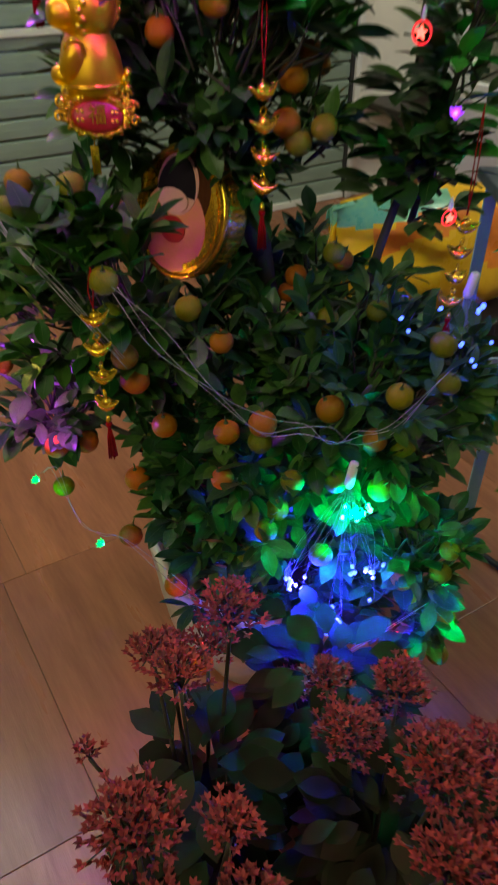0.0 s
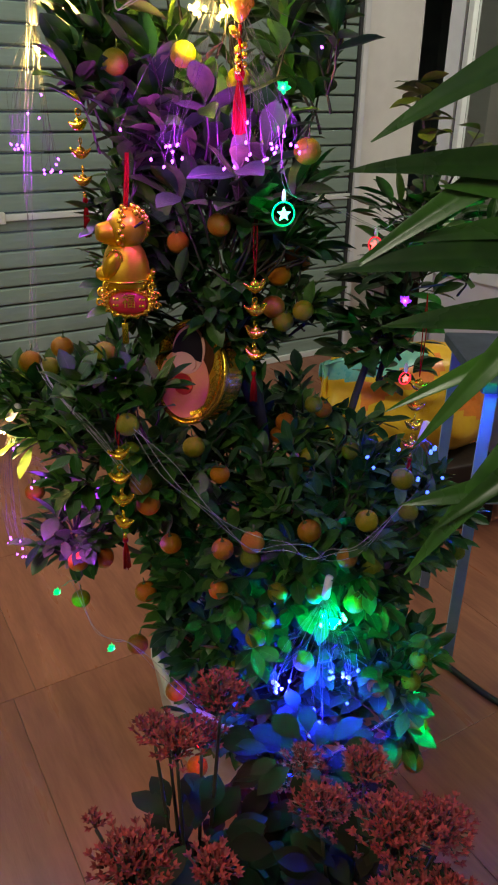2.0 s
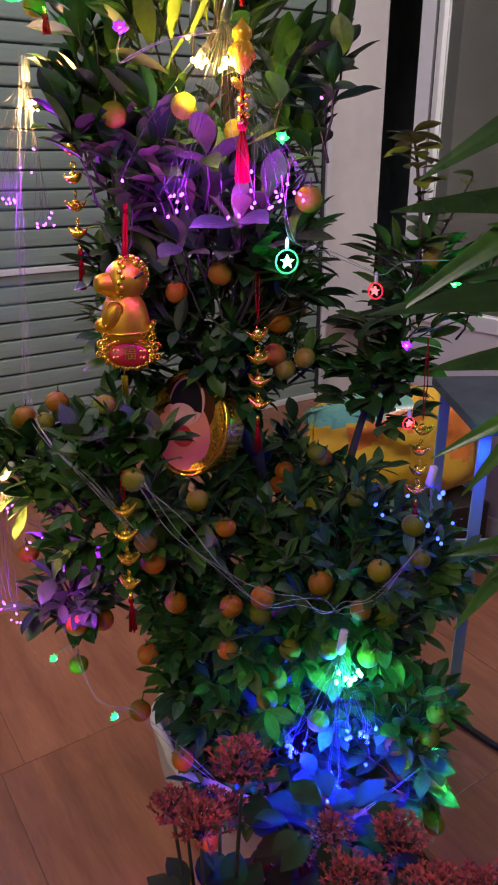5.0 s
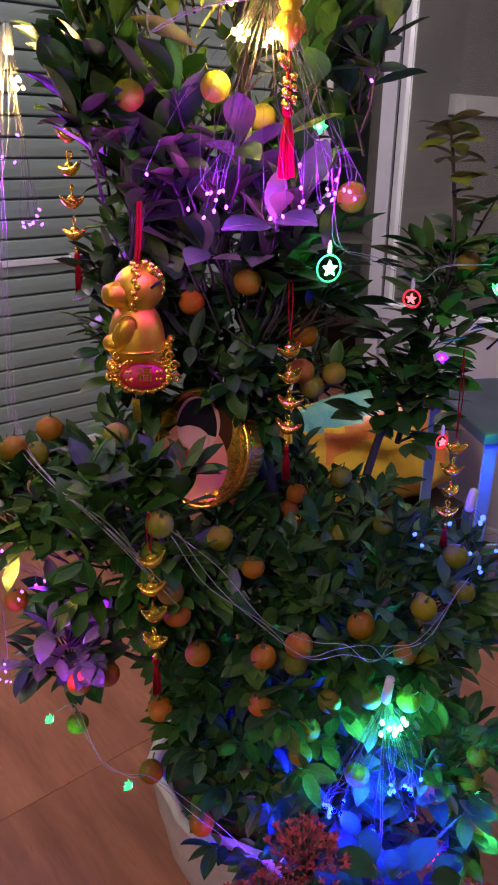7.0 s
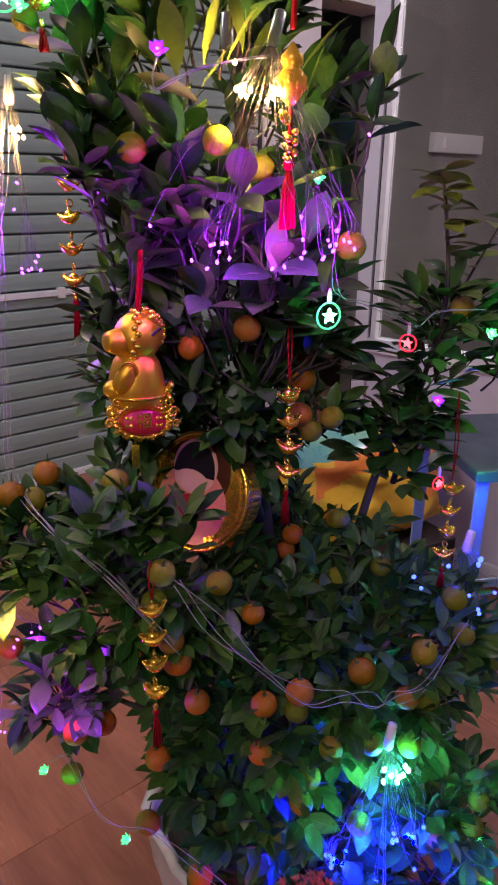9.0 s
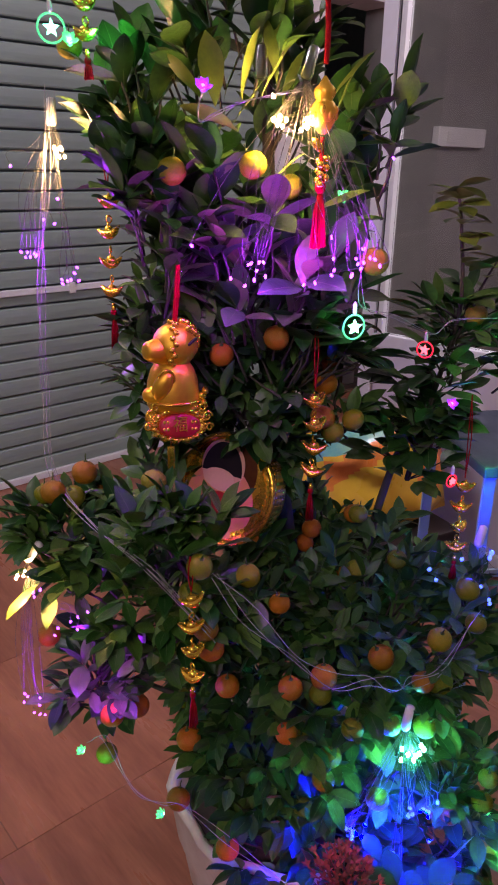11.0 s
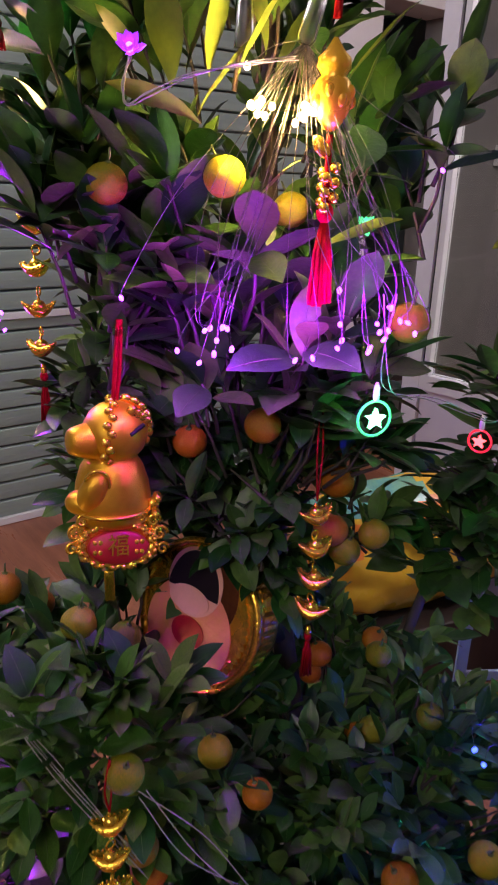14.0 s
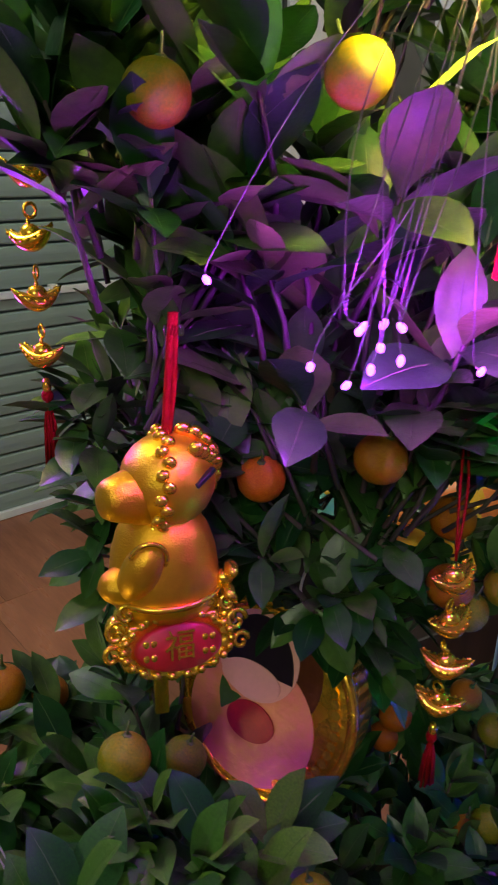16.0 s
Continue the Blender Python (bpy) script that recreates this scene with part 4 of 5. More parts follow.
print_on("printed_ground", oval(-0.008, -0.020, 0.060, 0.057, 44), 0.0012, -0.0140, MAUVE, "glossy pink foil")
print_on("dark_patch", oval(0.012, 0.028, 0.038, 0.046, 36), 0.0006, -0.0139, BROWN_FOIL, "dark brown printed patch")
print_on("white_outline", oval(-0.010, 0.034, 0.0385, 0.0385, 40), 0.0008, -0.0153, PINK_PRINT, "pale printed outline")
print_on("black_shape", oval(-0.010, 0.022, 0.0355, 0.0470, 36, 0.0, math.pi), 0.0010, -0.0164, BLACK_PRINT_AND_SLOT, "black domed printed shape")
print_on("pale_shape", oval(-0.012, 0.014, 0.0285, 0.0150, 36), 0.0010, -0.0176, PINK_PRINT, "pale rounded printed shape")
print_on("red_shape", oval(-0.006, -0.022, 0.0230, 0.0170, 36), 0.0010, -0.0161, RED_PAPER, "red rounded printed shape")
for k in range(15):
    a = -1.15 + 1.75 * k / 14
    pts = [((R - 0.014) * math.cos(a) + 0.0040 * math.cos(b), (R - 0.014) * math.sin(a) + 0.0040 * math.sin(b)) for b in [2 * math.pi * j / 12 for j in range(12)]]
    print_on("raised_boss", pts, 0.0012, -0.0156, GOLD, "")
part("string", Mesh().add(*tube(curve([(-0.012, 0, R), (-0.008, 0.0, R + 0.020), (0.004, 0.012, R + 0.036), (0.008, 0.0, R + 0.014), (0.014, 0, R - 0.002)]), 0.0013, 6), CAP).add(*tube(curve([(0.02, 0.012, R - 0.004), (0.045, 0.010, R + 0.004), (0.056, 0.008, R - 0.02)]), 0.0013, 6), CAP), coin, "white string")

# gourd charm with a long red tassel
gourd = thing("gourd_charm", (0.002, 0.922, 1.389), "gold gourd charm with a long red tassel", "charm")
part("gourd_body", Mesh().add(*lathe([(0.002, -0.023), (0.005, -0.021), (0.009, -0.016), (0.0140, -0.006), (0.0145, 0.001), (0.0115, 0.008), (0.0085, 0.011), (0.0115, 0.016), (0.0110, 0.022), (0.006, 0.027), (0.0015, 0.034)], 20), GOURD), gourd)
rope = Mesh().add(*tube(curve([(0, 0, 0.045), (0.001, 0.002, 0.08), (-0.002, 0.008, 0.14)]), 0.0030, 6), RED_CORD)
for k in range(10):
    q = 2 * math.pi * k / 10
    part("raised_scroll", Mesh().add(*ball(0.0036, 0.0026, 0.0048, 8, 6), GOURD, pose(0.0128 * math.cos(q), 0.0128 * math.sin(q), -0.004 + 0.005 * (k % 2))), gourd, "raised gold scroll")
part("lower_cord", Mesh().add(*tube(curve([(0, 0, -0.025), (0, 0, -0.076)]), 0.0022, 6), RED_CORD), gourd, "red cord")
part("cord", rope, gourd, "red cord")
for k in range(9):
    part("bead", Mesh().add(*ball(0.0045, 0.0042, 0.0042, 8, 6), GOLD, pose(0.005 * math.cos(k * 2.1), 0.005 * math.sin(k * 2.1) - 0.001, -0.046 - 0.0033 * k)), gourd, "gold bead")
part("gold_leaf", Mesh().add(*ball(0.009, 0.003, 0.005, 10, 6), GOLD, pose(-0.006, -0.003, -0.033, 0, 50, 0)), gourd, "small gold leaf")
t = Mesh()
tassel(t, (0, 0, -0.076), 0.066, 0.0085, 26)
part("tassel", t, gourd, "long red tassel")


# ---- strings of lights ----
def bundle(at, lean, near_leds, far, near_colour, far_colour, label, cap=0.030, shell=None):
    """A white cap from which wires with tiny lights hang."""
    th = thing("light_bundle", at, label, "string lights", "bundles of tiny lights")
    x, y, z = at
    c = part("cap", Mesh().add(*lathe([(0.0028, 0.0), (0.0060, -0.002), (0.0066, -cap), (0.0046, -cap - 0.004)], 14), shell or CAP), th, "clear plastic cap" if shell else "white plastic cap")
    c.matrix_local = pose(0, 0, 0, 0, lean, 0)
    m0 = Vector((-math.sin(math.radians(lean)) * cap, 0, -cap))
    w = Mesh()
    led = Mesh().add(*ball(*((0.0023, 0.0023, 0.0027) if near_colour == "warm" else (0.0032, 0.0032, 0.0044)), 8, 6), LED[near_colour]).data("led")
    led2 = Mesh().add(*ball(*((0.0027, 0.0027, 0.0034) if far_colour == "blue" else (0.0017, 0.0017, 0.0026)), 8, 6), LED[far_colour]).data("led")
    for p in near_leds:
        q = Vector(p) - Vector(at)
        w.add(*tube(curve([m0, (m0 + q) / 2 + Vector((rnd.uniform(-0.004, 0.004), -0.003, 0.004)), q]), 0.00028, 4), WIRE)
        part("led", led, th, "glowing light").matrix_local = Matrix.Translation(q)
    for p in far:
        q = Vector(p) - Vector(at)
        mid = Vector((m0.x + (q.x - m0.x) * rnd.uniform(0.3, 0.9) + rnd.uniform(-0.010, 0.010), q.y * 0.5 - 0.008, m0.z + (q.z - m0.z) * rnd.uniform(0.4, 0.6)))
        low = q + Vector((rnd.uniform(-0.008, 0.008), rnd.uniform(-0.004, 0.004), rnd.uniform(0.012, 0.030)))
        w.add(*tube(curve([m0, mid, low, q], 7), 0.00028, 4), WIRE)
        part("led", led2, th, "glowing light").matrix_local = Matrix.Translation(q) @ pose(0, 0, 0, rnd.uniform(-60, 60), rnd.uniform(-60, 60), 0)
    part("wire_spray", w, th, "thin clear wires", kind="stuff")
    return th


def spray(c, n, sx, sy, sz):
    return [(c[0] + rnd.uniform(-sx, sx), c[1] + rnd.uniform(-sy, sy), c[2] + rnd.uniform(-sz, sz)) for _ in range(n)]


bundle((-0.008, 0.932, 1.452), 16, spray((-0.044, 0.915, 1.378), 9, 0.010, 0.006, 0.006) + spray((-0.019, 0.915, 1.375), 10, 0.010, 0.006, 0.006) + [(-0.058, 0.895, 1.400)],
       spray((-0.085, 0.880, 1.226), 9, 0.024, 0.008, 0.014) + spray((0.026, 0.890, 1.231), 9, 0.022, 0.008, 0.012) + spray((0.060, 0.92, 1.238), 5, 0.016, 0.010, 0.010) + [(-0.016, 0.905, 1.210), (-0.003, 0.905, 1.212), (-0.141, 0.91, 1.252), (0.1, 0.97, 1.345), (0.012, 0.90, 1.262)],
       "warm", "purple", "clear-capped bundle of wires with warm and purple lights", 0.030, CLEAR_CAP)
spare = thing("hanging_cap", (-0.053, 1.000, 1.462), "unlit clear plastic light cap on a thin wire", "string lights")
part("cap", Mesh().add(*lathe([(0.0028, 0.0), (0.0060, -0.003), (0.0075, -0.030), (0.0082, -0.036)], 14), CLEAR_CAP), spare, "clear plastic cap")
part("wire", Mesh().add(*tube(curve([(0, 0, -0.004), (0.002, 0.001, 0.03), (0.0, 0.01, 0.10)]), 0.0008, 5), CABLE), spare, "thin clear wire")
bundle((-0.300, 1.150, 1.412), 4, spray((-0.298, 1.14, 1.347), 9, 0.012, 0.008, 0.006), spray((-0.350, 1.14, 1.215), 7, 0.02, 0.01, 0.012) + spray((-0.285, 1.13, 1.19), 7, 0.022, 0.01, 0.012) + spray((-0.33, 1.14, 1.29), 4, 0.03, 0.01, 0.04),
       "warm", "purple", "white-capped bundle of clear wires with warm and purple lights")
bundle((0.141, 0.840, 0.658), 6, spray((0.150, 0.838, 0.576), 9, 0.020, 0.008, 0.007), spray((0.080, 0.825, 0.450), 10, 0.018, 0.008, 0.014) + spray((0.172, 0.83, 0.478), 10, 0.024, 0.010, 0.020) + spray((0.14, 0.81, 0.41), 6, 0.075, 0.01, 0.035),
       "green", "blue", "white-capped bundle of clear wires with green and blue lights", 0.036)
bundle((-0.345, 1.005, 0.850), 38, spray((-0.372, 0.995, 0.805), 7, 0.010, 0.006, 0.006), spray((-0.375, 0.99, 0.605), 9, 0.02, 0.02, 0.03) + spray((-0.305, 1.0, 0.70), 8, 0.035, 0.02, 0.03) + spray((-0.34, 0.99, 0.78), 3, 0.02, 0.01, 0.01),
       "warm", "purple", "white-capped bundle of clear wires with warm and purple lights")


bundle((0.290, 0.985, 0.845), 10, spray((0.295, 0.975, 0.80), 3, 0.012, 0.006, 0.006), spray((0.285, 0.955, 0.745), 6, 0.035, 0.012, 0.025) + spray((0.215, 0.955, 0.800), 3, 0.035, 0.012, 0.02),
       "blue", "blue", "white-capped bundle of clear wires with blue lights")


def star_points(r, inner, n=5):
    return [((r if k % 2 == 0 else inner) * math.sin(math.pi * k / n), (r if k % 2 == 0 else inner) * math.cos(math.pi * k / n)) for k in range(2 * n)]


def star_light(at, colour, size=0.0145, turn=0.0):
    th = thing("star_light", at, f"small {colour} star light in a ring", "string lights", "small shaped lights", turn=turn)
    part("star", Mesh().add(*disc(star_points(size * 0.62, size * 0.28), 0.004), LED[colour]), th, "glowing star", smooth=False)
    ring = [(size * math.cos(a), 0.0, size * math.sin(a)) for a in [2 * math.pi * k / 24 for k in range(25)]]
    part("ring", Mesh().add(*tube(ring, 0.0012, 6), SHELL[colour]), th, "clear plastic ring")
    part("cap", Mesh().add(*lathe([(0.002, 0), (0.003, 0.003), (0.0026, 0.012), (0.001, 0.016)], 8), CAP, pose(0, 0, size)), th, "clear cap")


def lotus_light(at, colour, size=0.011, tilt=(0, 0)):
    th = thing("flower_light", at, f"small {colour} flower-shaped light", "string lights", "small shaped lights")
    th.matrix_world = Matrix.Translation(at) @ pose(0, 0, 0, tilt[0], tilt[1], 0)
    m = Mesh()
    for k in range(14):
        a, up = k * 2.4, 0.2 + 0.09 * k
        m.add(*leaf_shape(size * 1.15, size * 0.6, 0.5, -0.35, 4), SHELL[colour], aim_matrix((0, 0, 0), (math.cos(a), math.sin(a), up)))
    part("petals", m, th, "clear glowing petals")
    part("led", Mesh().add(*ball(size * 0.26, None, size * 0.4, 8, 6), LED[colour], pose(0, 0, size * 0.35)), th, "glowing light")


star_light((0.059, 0.948, 1.152), "green", 0.0150, 15)
star_light((0.197, 1.050, 1.096), "red", 0.0115, -40)
star_light(star_at_top, "green", 0.0150, 10)
star_light((0.262, 1.05, 0.890), "red", 0.010, 20)
for at, colour, tilt in (((-0.307, 0.974, 0.510), "green", (20, -50)), ((-0.193, 0.867, 0.484), "green", (10, -60)), ((0.300, 0.870, 0.400), "green", (50, 20)), ((0.315, 0.860, 0.375), "green", (70, 40)),
                         ((0.228, 0.835, 0.335), "red", (60, 0)), ((0.09, 0.80, 0.290), "blue", (60, 0)), ((-0.055, 0.80, 0.36), "red", (60, -20)), ((0.055, 1.02, 1.300), "green", (80, 0)),
                         ((0.31, 1.05, 1.105), "green", (60, 10)), ((0.250, 1.06, 1.010), "purple", (60, 0)), ((-0.130, 0.89, 1.404), "purple", (60, 0)),
                         ((-0.262, 1.00, 1.455), "green", (70, 0))):
    lotus_light(at, colour, 0.010, tilt)


def strand(points, strands, name_label, wob=0.0055):
    th = thing("light_cable", points[0], name_label, "cable", "clear light cables")
    for s in range(strands):
        ps = [Vector(p) - Vector(points[0]) + Vector((rnd.uniform(-wob, wob), rnd.uniform(-wob, wob), rnd.uniform(-wob, wob))) for p in points]
        part("wire", Mesh().add(*tube(curve(ps, 8), 0.00045, 5), CABLE), th, "thin clear wire")


strand([(-0.128, 0.825, 0.895), (-0.085, 0.825, 0.835), (-0.03, 0.825, 0.765), (0.03, 0.83, 0.722), (0.070, 0.835, 0.712), (0.110, 0.838, 0.703), (0.140, 0.845, 0.688), (0.19, 0.862, 0.700), (0.25, 0.90, 0.745)], 3, "twisted clear cable draped over the leaves", 0.011)
strand([(-0.30, 1.14, 1.42), (-0.315, 1.14, 1.30), (-0.330, 1.13, 1.18), (-0.335, 1.12, 1.05), (-0.33, 1.06, 0.935), (-0.27, 0.94, 0.905), (-0.20, 0.865, 0.88), (-0.13, 0.835, 0.80)], 4, "clear cable hanging from the light bundle", 0.006)
strand([(-0.300, 0.975, 0.525), (-0.275, 0.955, 0.545), (-0.250, 0.925, 0.515), (-0.225, 0.895, 0.495), (-0.195, 0.870, 0.500), (-0.165, 0.87, 0.490), (-0.10, 0.86, 0.43), (-0.02, 0.83, 0.365), (0.06, 0.80, 0.315), (0.12, 0.80, 0.31), (0.2, 0.82, 0.345), (0.27, 0.85, 0.385)], 2, "clear cable along the lowest leaves")
strand([(0.05, 0.91, 1.26), (0.06, 0.93, 1.20), (0.072, 0.948, 1.172), (0.12, 0.985, 1.160), (0.17, 1.02, 1.135), (0.205, 1.04, 1.12), (0.24, 1.05, 1.14), (0.30, 1.05, 1.145)], 2, "clear cable between the leaves")
strand([(-0.130, 0.89, 1.402), (-0.134, 0.89, 1.387), (-0.132, 0.89, 1.375), (-0.119, 0.89, 1.381), (-0.093, 0.89, 1.393), (-0.059, 0.89, 1.400), (-0.025, 0.91, 1.408)], 3, "clear cable near the warm lights", 0.0015)

# ---- red flowering plants before the tree ----


def flower_plant(x, y, heads, leaves_n, spread, label):
    th = thing("flowering_plant", (x, y, 0.0), label, "potted flower", "red flowering plants")
    body = part("pot", Mesh().add(*lathe([(0.055, 0.0), (0.060, 0.01), (0.078, 0.17), (0.084, 0.175), (0.084, 0.19), (0.074, 0.19), (0.070, 0.165)], 24), TERRACOTTA), th, "brown plastic pot")
    part("soil", Mesh().add(*lathe([(0.069, 0.15), (0.071, 0.168), (0.02, 0.175)], 16), SOIL), body, "dark soil")
    for hx, hy, hz, r in heads:
        top = Vector((hx - x, hy - y, hz))
        part("stem", Mesh().add(*tube(curve([(top.x * 0.2, top.y * 0.2, 0.16), (top.x * 0.6, top.y * 0.6, 0.16 + (hz - 0.16) * 0.5), top - Vector((0, 0, r * 0.9))]), 0.004, 6, 0.0022), STEM), th)
        m = Mesh()
        for k in range(int(88 * (r / 0.04) ** 2)):
            a, q = k * 2.39996, math.sqrt((k + 0.5) / (88 * (r / 0.04) ** 2))
            u = Vector((q * math.cos(a), q * math.sin(a), 0.55 * math.sqrt(max(0, 1 - q * q)) - 0.1))
            p = top + u * r * rnd.uniform(0.66, 1.14) + Vector((0, 0, rnd.uniform(-0.15, 0.1) * r))
            if k % 2 == 0:
                m.add(*tube([top - Vector((0, 0, r * 0.9)), top + u * r * 0.55, p], 0.0009, 3), STEM)
            tip = (u + Vector((0, 0, 0.55)) + Vector((rnd.gauss(0, 0.25), rnd.gauss(0, 0.25), 0))).normalized()
            m.add(*tube([p - tip * 0.006, p + tip * 0.003], 0.0013, 4, 0.0018), PETAL)
            for j in range(4):
                w = Vector((math.cos(j * 1.57 + k), math.sin(j * 1.57 + k), 0.7)).normalized()
                m.add(*leaf_shape(0.0078, 0.0042, 0.2, 0.3, 2), PETAL, aim_matrix(p + tip * 0.002, (w + tip).normalized()))
        part("flower_head", m, th, "domed cluster of small red flowers")
    lv = Mesh()
    for k in range(int(leaves_n * 2.4)):
        a, q = k * 2.39996, rnd.uniform(0.2, 1)
        h = rnd.uniform(0.2, 0.47)
        p = Vector((spread * q * math.cos(a) * 0.6, spread * q * math.sin(a) * 0.6, h))
        way = Vector((math.cos(a), math.sin(a), rnd.uniform(-0.2, 0.6)))
        s = rnd.uniform(0.034, 0.062)
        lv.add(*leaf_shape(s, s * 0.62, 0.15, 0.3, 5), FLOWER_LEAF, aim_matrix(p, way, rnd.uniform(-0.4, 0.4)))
    part("foliage", lv, th, "dark fleshy leaves", kind="stuff")


flower_plant(-0.04, 0.56, [(-0.007, 0.633, 0.625, 0.036), (-0.052, 0.555, 0.625, 0.030), (-0.085, 0.60, 0.60, 0.024), (-0.152, 0.545, 0.505, 0.014), (-0.035, 0.665, 0.52, 0.028), (-0.075, 0.64, 0.55, 0.026)], 85, 0.10, "brown pot of red-flowering succulents with tall stems")
flower_plant(-0.07, 0.40, [(-0.078, 0.42, 0.615, 0.042), (0.000, 0.43, 0.60, 0.026), (-0.05, 0.355, 0.59, 0.034), (0.015, 0.38, 0.575, 0.028)], 80, 0.11, "brown pot of red-flowering succulents")
flower_plant(0.165, 0.52, [(0.176, 0.607, 0.535, 0.034), (0.190, 0.485, 0.585, 0.044), (0.120, 0.56, 0.520, 0.038), (0.245, 0.51, 0.56, 0.038), (0.10, 0.62, 0.53, 0.024), (0.18, 0.41, 0.58, 0.036), (0.235, 0.42, 0.56, 0.040)], 90, 0.12, "brown pot of dense red-flowering succulents")
flower_plant(0.115, 0.70, [(0.126, 0.735, 0.375, 0.030), (0.07, 0.70, 0.40, 0.026), (0.19, 0.70, 0.37, 0.026)], 90, 0.15, "low brown pot of red-flowering succulents")

# ---- broad-leaved plant beside the camera ----
def blade(base, tip, width, roll, steps=16):
    """A long leaf from base to tip that arches, twists and is pleated along its ribs."""
    n = (tip - base).length
    mid = (base + tip) / 2 + Vector((0.0, -0.02, 0.11 * n))
    v, f, cols = [], [], (-1.0, -0.75, -0.5, -0.25, 0.0, 0.25, 0.5, 0.75, 1.0)
    for i in range(steps + 1):
        t = i / steps
        p = base * (1 - t) ** 2 + mid * 2 * t * (1 - t) + tip * t * t
        way = ((mid - base) * (1 - t) + (tip - mid) * t).normalized()
        side = way.cross(Vector((0, 0, 1))).normalized()
        up = side.cross(way)
        a = 0.55 * (t - 0.5) - 0.85 * roll + 0.12 * math.sin(5 * t)
        across, out = side * math.cos(a) + up * math.sin(a), up * math.cos(a) - side * math.sin(a)
        w = width * 0.5 * (math.sin(math.pi * min(t ** 0.62, 0.999)) ** 0.8 + 0.02)
        for k, q in enumerate(cols):
            v.append(p + across * (q * w) + out * (w * (0.34 * abs(q) - 0.12 * q * q + 0.035 * (k % 2))))
    m = len(cols)
    f = [(i * m + k, i * m + k + 1, (i + 1) * m + k + 1, (i + 1) * m + k) for i in range(steps) for k in range(m - 1)]
    return v, f


broad = thing("broad_leaf_plant", (0.36, 0.50, 0.0), "tall potted plant with long pointed green leaves", "potted plant")
part("pot", Mesh().add(*lathe([(0.09, 0.0), (0.10, 0.01), (0.125, 0.24), (0.135, 0.25), (0.135, 0.27), (0.12, 0.27), (0.115, 0.24)], 28), TERRACOTTA), broad, "brown pot")
part("soil", Mesh().add(*lathe([(0.113, 0.22), (0.116, 0.242), (0.02, 0.25)], 18), SOIL), broad)
part("stalk", Mesh().add(*tube(curve([(0, 0, 0.23), (-0.01, 0.01, 0.6), (0.0, 0.0, 1.0), (-0.01, -0.01, 1.36)]), 0.011, 10, 0.007), STEM), broad, "green-brown stalk")
for tip, base, width, roll in (((0.103, 0.470, 1.264), (0.345, 0.49, 1.365), 0.034, -0.75), ((0.087, 0.470, 1.246), (0.35, 0.50, 1.225), 0.026, -1.15), ((0.078, 0.475, 1.180), (0.35, 0.50, 1.175), 0.030, -1.0), ((0.092, 0.475, 1.178), (0.34, 0.51, 1.315), 0.024, -1.3),
                               ((0.120, 0.470, 1.143), (0.35, 0.50, 1.135), 0.030, -0.9), ((0.152, 0.465, 1.050), (0.34, 0.49, 1.27), 0.026, -1.2), ((0.130, 0.475, 1.075), (0.33, 0.50, 1.16), 0.018, -1.3), ((0.157, 0.462, 0.935), (0.35, 0.49, 1.20), 0.030, -1.05),
                               ((0.150, 0.472, 1.238), (0.35, 0.50, 1.19), 0.022, -1.35), ((0.148, 0.465, 1.000), (0.35, 0.49, 1.02), 0.026, -1.15), ((0.129, 0.480, 1.200), (0.35, 0.51, 1.20), 0.020, -1.3), ((0.170, 0.450, 0.985), (0.35, 0.48, 1.13), 0.024, -1.25)):
    b, t = Vector(base) - Vector((0.36, 0.50, 0)), Vector(tip) - Vector((0.36, 0.50, 0))
    ob = part("long_leaf", Mesh().add(*blade(b, t, width * 1.15, roll), BAMBOO), broad, "long pointed green leaf")
    part("leaf_stalk", Mesh().add(*tube([b, Vector((0, 0, b.z - 0.03))], 0.0025, 5), STEM), broad)

# ---- things behind the tree ----
crate = part("low_crate", Mesh().add(*box(0.50, 0.30, 0.24, 0.008), DARK_WOOD), None, smooth=False)
crate.matrix_world = pose(0.53, 2.12, 0.12, 0, 0, 20)
tagged(crate, "low dark wooden crate under a yellow bag", "crate")
bag = thing("yellow_bag", (0.52, 2.10, 0.24), "plump yellow plastic bag with teal and orange print", "bag", turn=18)
bm = bmesh.new()
bmesh.ops.create_cube(bm, size=1)
bmesh.ops.subdivide_edges(bm, edges=bm.edges[:], cuts=26, use_grid_fill=True)
for q in bm.verts:
    x, y, z = q.co * 2
    puff = (1 - abs(x) ** 3) * (1 - abs(z) ** 4)
    wr = noise.noise(Vector((x * 2.2, y * 1.5, z * 2.6))) * 0.022 + noise.noise(Vector((x * 7, y * 3, z * 6))) * 0.006
    q.co = (x * 0.29 + wr, y * (0.025 + 0.085 * puff) + wr, 0.17 + z * (0.165 + 0.02 * math.cos(x * 2.5)) + wr * 0.8)
mesh = bpy.data.meshes.new("bag_body")
bm.to_mesh(mesh)
bm.free()
mesh.materials.append(YELLOW_BAG)
mesh.polygons.foreach_set("use_smooth", [True] * len(mesh.polygons))
mesh.materials.append(TEAL_PRINT)
mesh.materials.append(ORANGE_PRINT)
for q in mesh.polygons:
    x, y, z = q.center
    edge = 0.03 * noise.noise(Vector((x * 14, 0.3, z * 14)))
    if y < 0.03 and z > 0.275 + edge and x < 0.02 + edge:
        q.material_index = 1
    if y < 0.03 and (abs(z - 0.25 - 0.30 * (x + 0.08) + edge) < 0.030 and -0.20 < x < 0.08 or ((x - 0.20) / 0.08) ** 2 + ((z - 0.20) / 0.09) ** 2 < 1 + 14 * edge):
        q.material_index = 2
part("bag_body", mesh, bag).matrix_local = pose(0, 0, 0, -14, 0, 0)
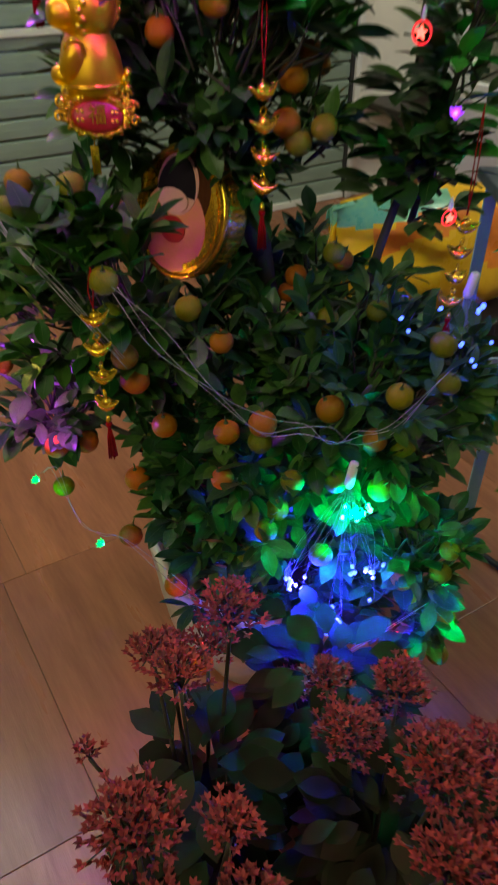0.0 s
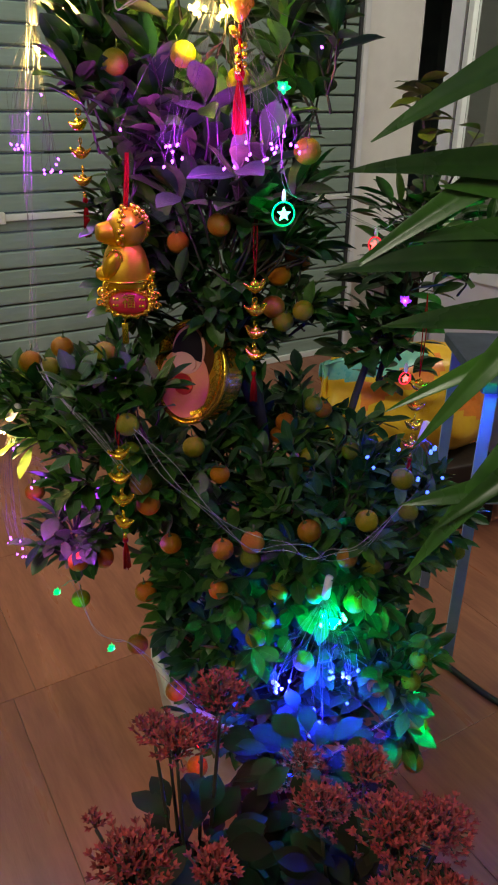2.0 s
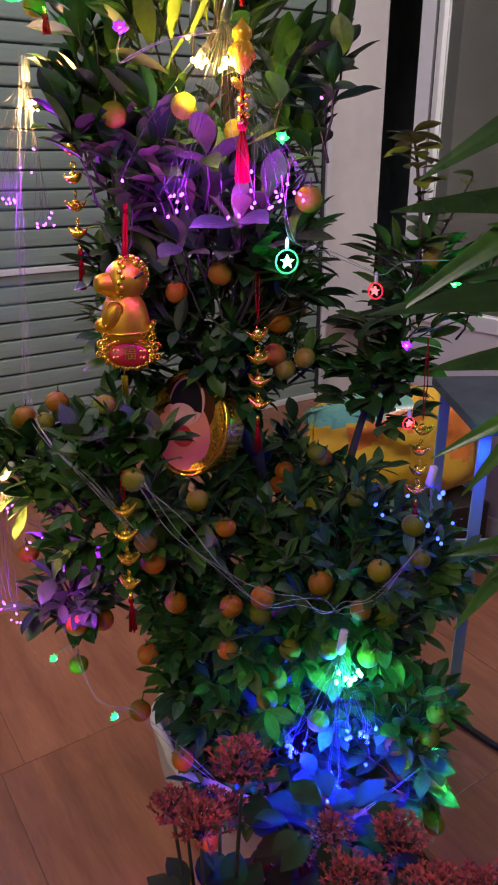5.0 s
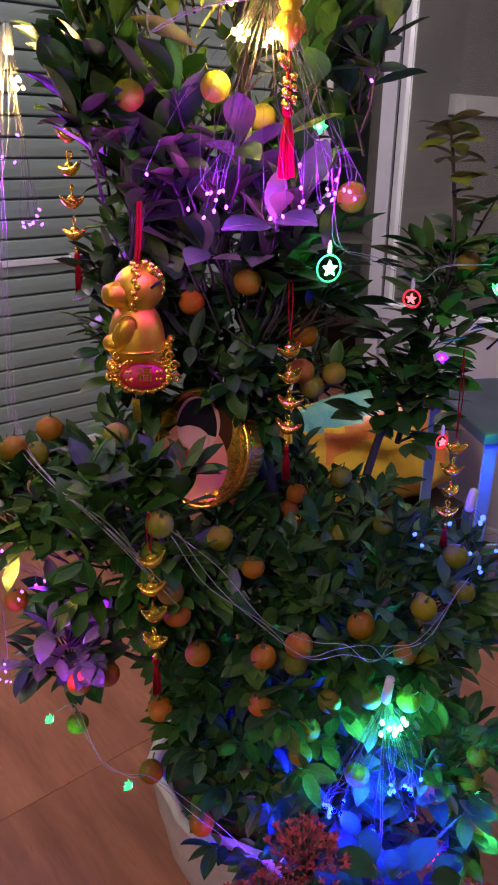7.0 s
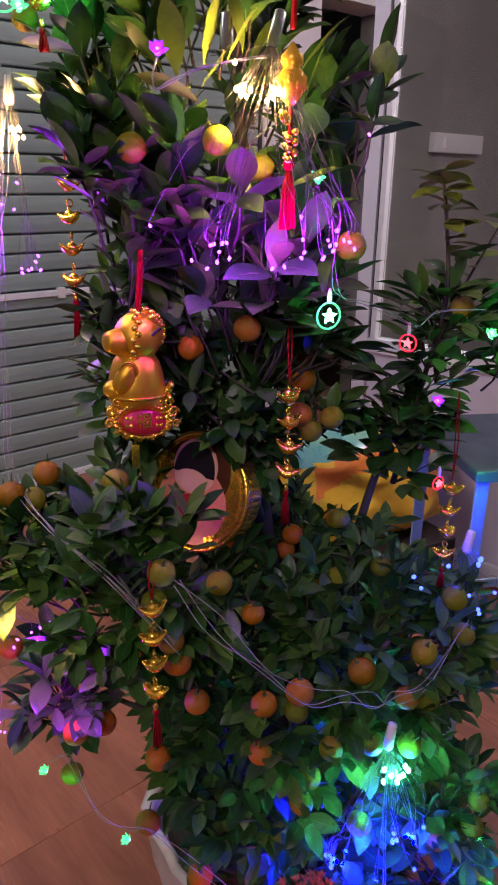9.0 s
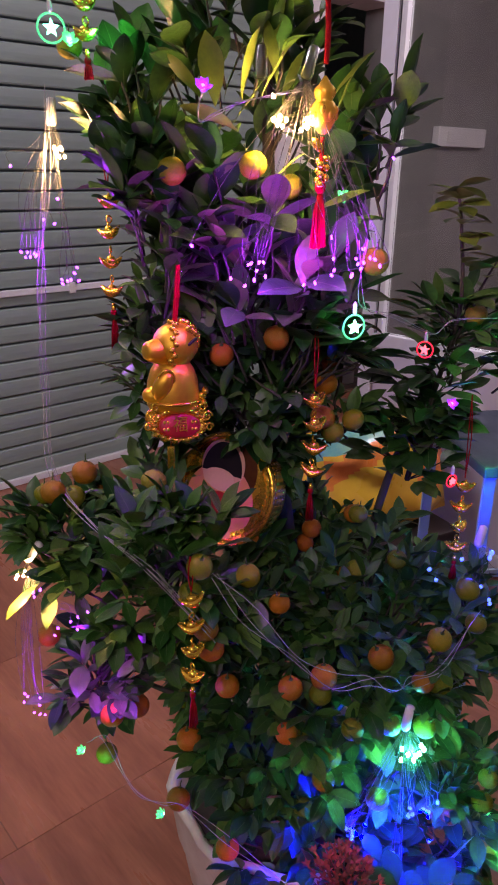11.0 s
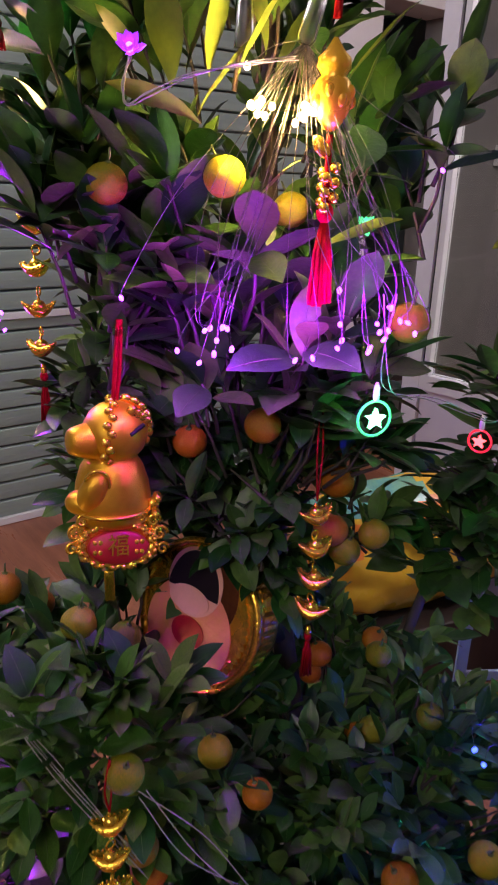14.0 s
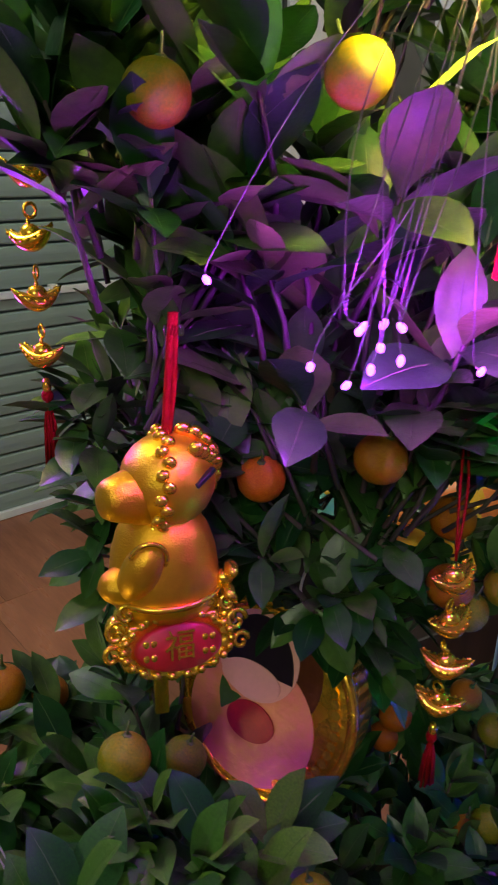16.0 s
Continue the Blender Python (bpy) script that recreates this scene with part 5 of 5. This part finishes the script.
seam = [(-0.26 + 0.026 * k, 0.006 * math.sin(k * 1.3), 0.338 + 0.018 * math.cos((-0.26 + 0.026 * k) * 8)) for k in range(21)]
part("top_seam", Mesh().add(*tube(seam, 0.007, 6), YELLOW_BAG), bag, "crimped yellow top seam").matrix_local = pose(0, 0, 0, -14, 0, 0)

stand = thing("plant_stand", (0.62, 1.42, 0.0), "pale blue steel stand with a dark top", "stand")
for x, y in ((-0.10, -0.02), (0.20, -0.02), (-0.10, 0.28), (0.20, 0.28)):
    part("leg", Mesh().add(*box(0.027, 0.008, 0.74, 0.002), BLUE_STEEL), stand, smooth=False).matrix_local = pose(x, y, 0.37)
part("top", Mesh().add(*box(0.36, 0.36, 0.025, 0.005), DARK_TOP), stand, "dark top", smooth=False).matrix_local = pose(0.05, 0.13, 0.752)
part("stretcher", Mesh().add(*box(0.30, 0.008, 0.025, 0.002), BLUE_STEEL), stand, smooth=False).matrix_local = pose(0.05, 0.28, 0.30)
cable = thing("black_cable", (0.60, 1.39, 0.765), "looped black cable on the stand", "cable")
part("cable_loop", Mesh().add(*tube(curve([(0.05, 0.05, 0.006), (0.0, -0.01, 0.006), (-0.03, -0.03, -0.06), (-0.01, -0.035, -0.11), (0.06, -0.03, -0.10), (0.12, -0.02, -0.03), (0.2, 0.05, 0.006)]), 0.0035, 7), BLACK_RUBBER), cable)

chair = thing("wooden_chair", (0.75, 3.93, 0.0), "dark wooden chair with a slatted back", "chair", turn=28)
for x, y, h in ((-0.19, -0.19, 0.43), (0.19, -0.19, 0.43), (-0.19, 0.19, 0.86), (0.19, 0.19, 0.86)):
    part("leg", Mesh().add(*box(0.035, 0.035, h, 0.004), DARK_WOOD), chair, smooth=False).matrix_local = pose(x, y, h / 2)
part("seat", Mesh().add(*box(0.43, 0.43, 0.035, 0.01), DARK_WOOD), chair, smooth=False).matrix_local = pose(0, 0, 0.445)
for z in (0.62, 0.83):
    part("back_rail", Mesh().add(*box(0.345, 0.025, 0.05, 0.005), DARK_WOOD), chair, smooth=False).matrix_local = pose(0, 0.19, z)
for x in (-0.1, -0.033, 0.033, 0.1):
    part("back_slat", Mesh().add(*box(0.022, 0.014, 0.165, 0.003), DARK_WOOD), chair, smooth=False).matrix_local = pose(x, 0.19, 0.723)
for y in (-0.19, 0.19):
    part("stretcher", Mesh().add(*box(0.345, 0.02, 0.025, 0.003), DARK_WOOD), chair, smooth=False).matrix_local = pose(0, y, 0.2)
cloth = Mesh()
v, f = [], []
for i in range(15):
    t = i / 14
    y, z = (0.165, 0.62 + 0.25 * min(t * 2, 1)) if t < 0.5 else (0.215, 0.87 - 0.25 * (t * 2 - 1))
    for k in range(7):
        v.append((-0.19 + 0.16 * k / 6, y + 0.006 * math.sin(k * 1.6 + i * 0.4), z))
f = [(i * 7 + k, i * 7 + k + 1, (i + 1) * 7 + k + 1, (i + 1) * 7 + k) for i in range(14) for k in range(6)]
towel = part("towel", cloth.add(v, f, TOWEL), None)
towel.matrix_world = pose(0.75, 3.93, 0.0, 0, 0, 28)
tagged(towel, "orange cloth hung over the chair back", "towel")
towel.modifiers.new("thick", "SOLIDIFY").thickness = 0.006

# a white fitting on the far wall, seen through the pane
fit_box = thing("wall_fitting", on_wall(2.88, 1.52), "white rectangular fitting on the far wall", "fitting", turn=WALL_TURN)
part("casing", Mesh().add(*box(0.50, 0.05, 0.11, 0.006), CEIL), fit_box, smooth=False).matrix_local = pose(0.09, -0.027, 0)
part("switch", Mesh().add(*box(0.03, 0.012, 0.06, 0.003), CAP), fit_box, smooth=False).matrix_local = pose(-0.06, -0.056, 0)

floor_cable = thing("floor_cable", (0.50, 1.39, 0.0), "dark cable lying on the tile floor", "cable")
part("cable", Mesh().add(*tube(curve([(0, 0, 0.008), (0.05, -0.07, 0.008), (0.11, -0.14, 0.008), (0.22, -0.22, 0.008), (0.40, -0.30, 0.008)]), 0.008, 8), BLACK_RUBBER), floor_cable)

# ---- floor ----
slab = part("floor", Mesh().add(*box(9.4, 9.4, 0.10), GROUT), None, "wood-look tile floor with thin joints", smooth=False, kind="structure")
slab.matrix_world = pose(0.4, 1.8, -0.0515)
tile_data = Mesh().add(*box(0.5982, 0.5982, 0.012, 0.0008), TILE).data("tile", False)
ACROSS = Vector((-0.53, 0.848, 0))
JOINT = Vector((-0.492, 1.256, 0))
count = 0
for row in range(-5, 6):
    for col in range(-5, 6):
        p = JOINT + ACROSS * (0.6 * row + 0.3) + ALONG * (0.6 * col + 0.3 + (0.0 if row % 2 == 0 else -0.053))
        if -2.6 < p.x < 3.2 and -2.2 < p.y < 4.6 and (p - WALL_AT).dot(ACROSS) < -0.02:
            ob = part("tile", tile_data, slab)
            ob.matrix_world = pose(p.x, p.y, -0.006, 0, 0, WALL_TURN)
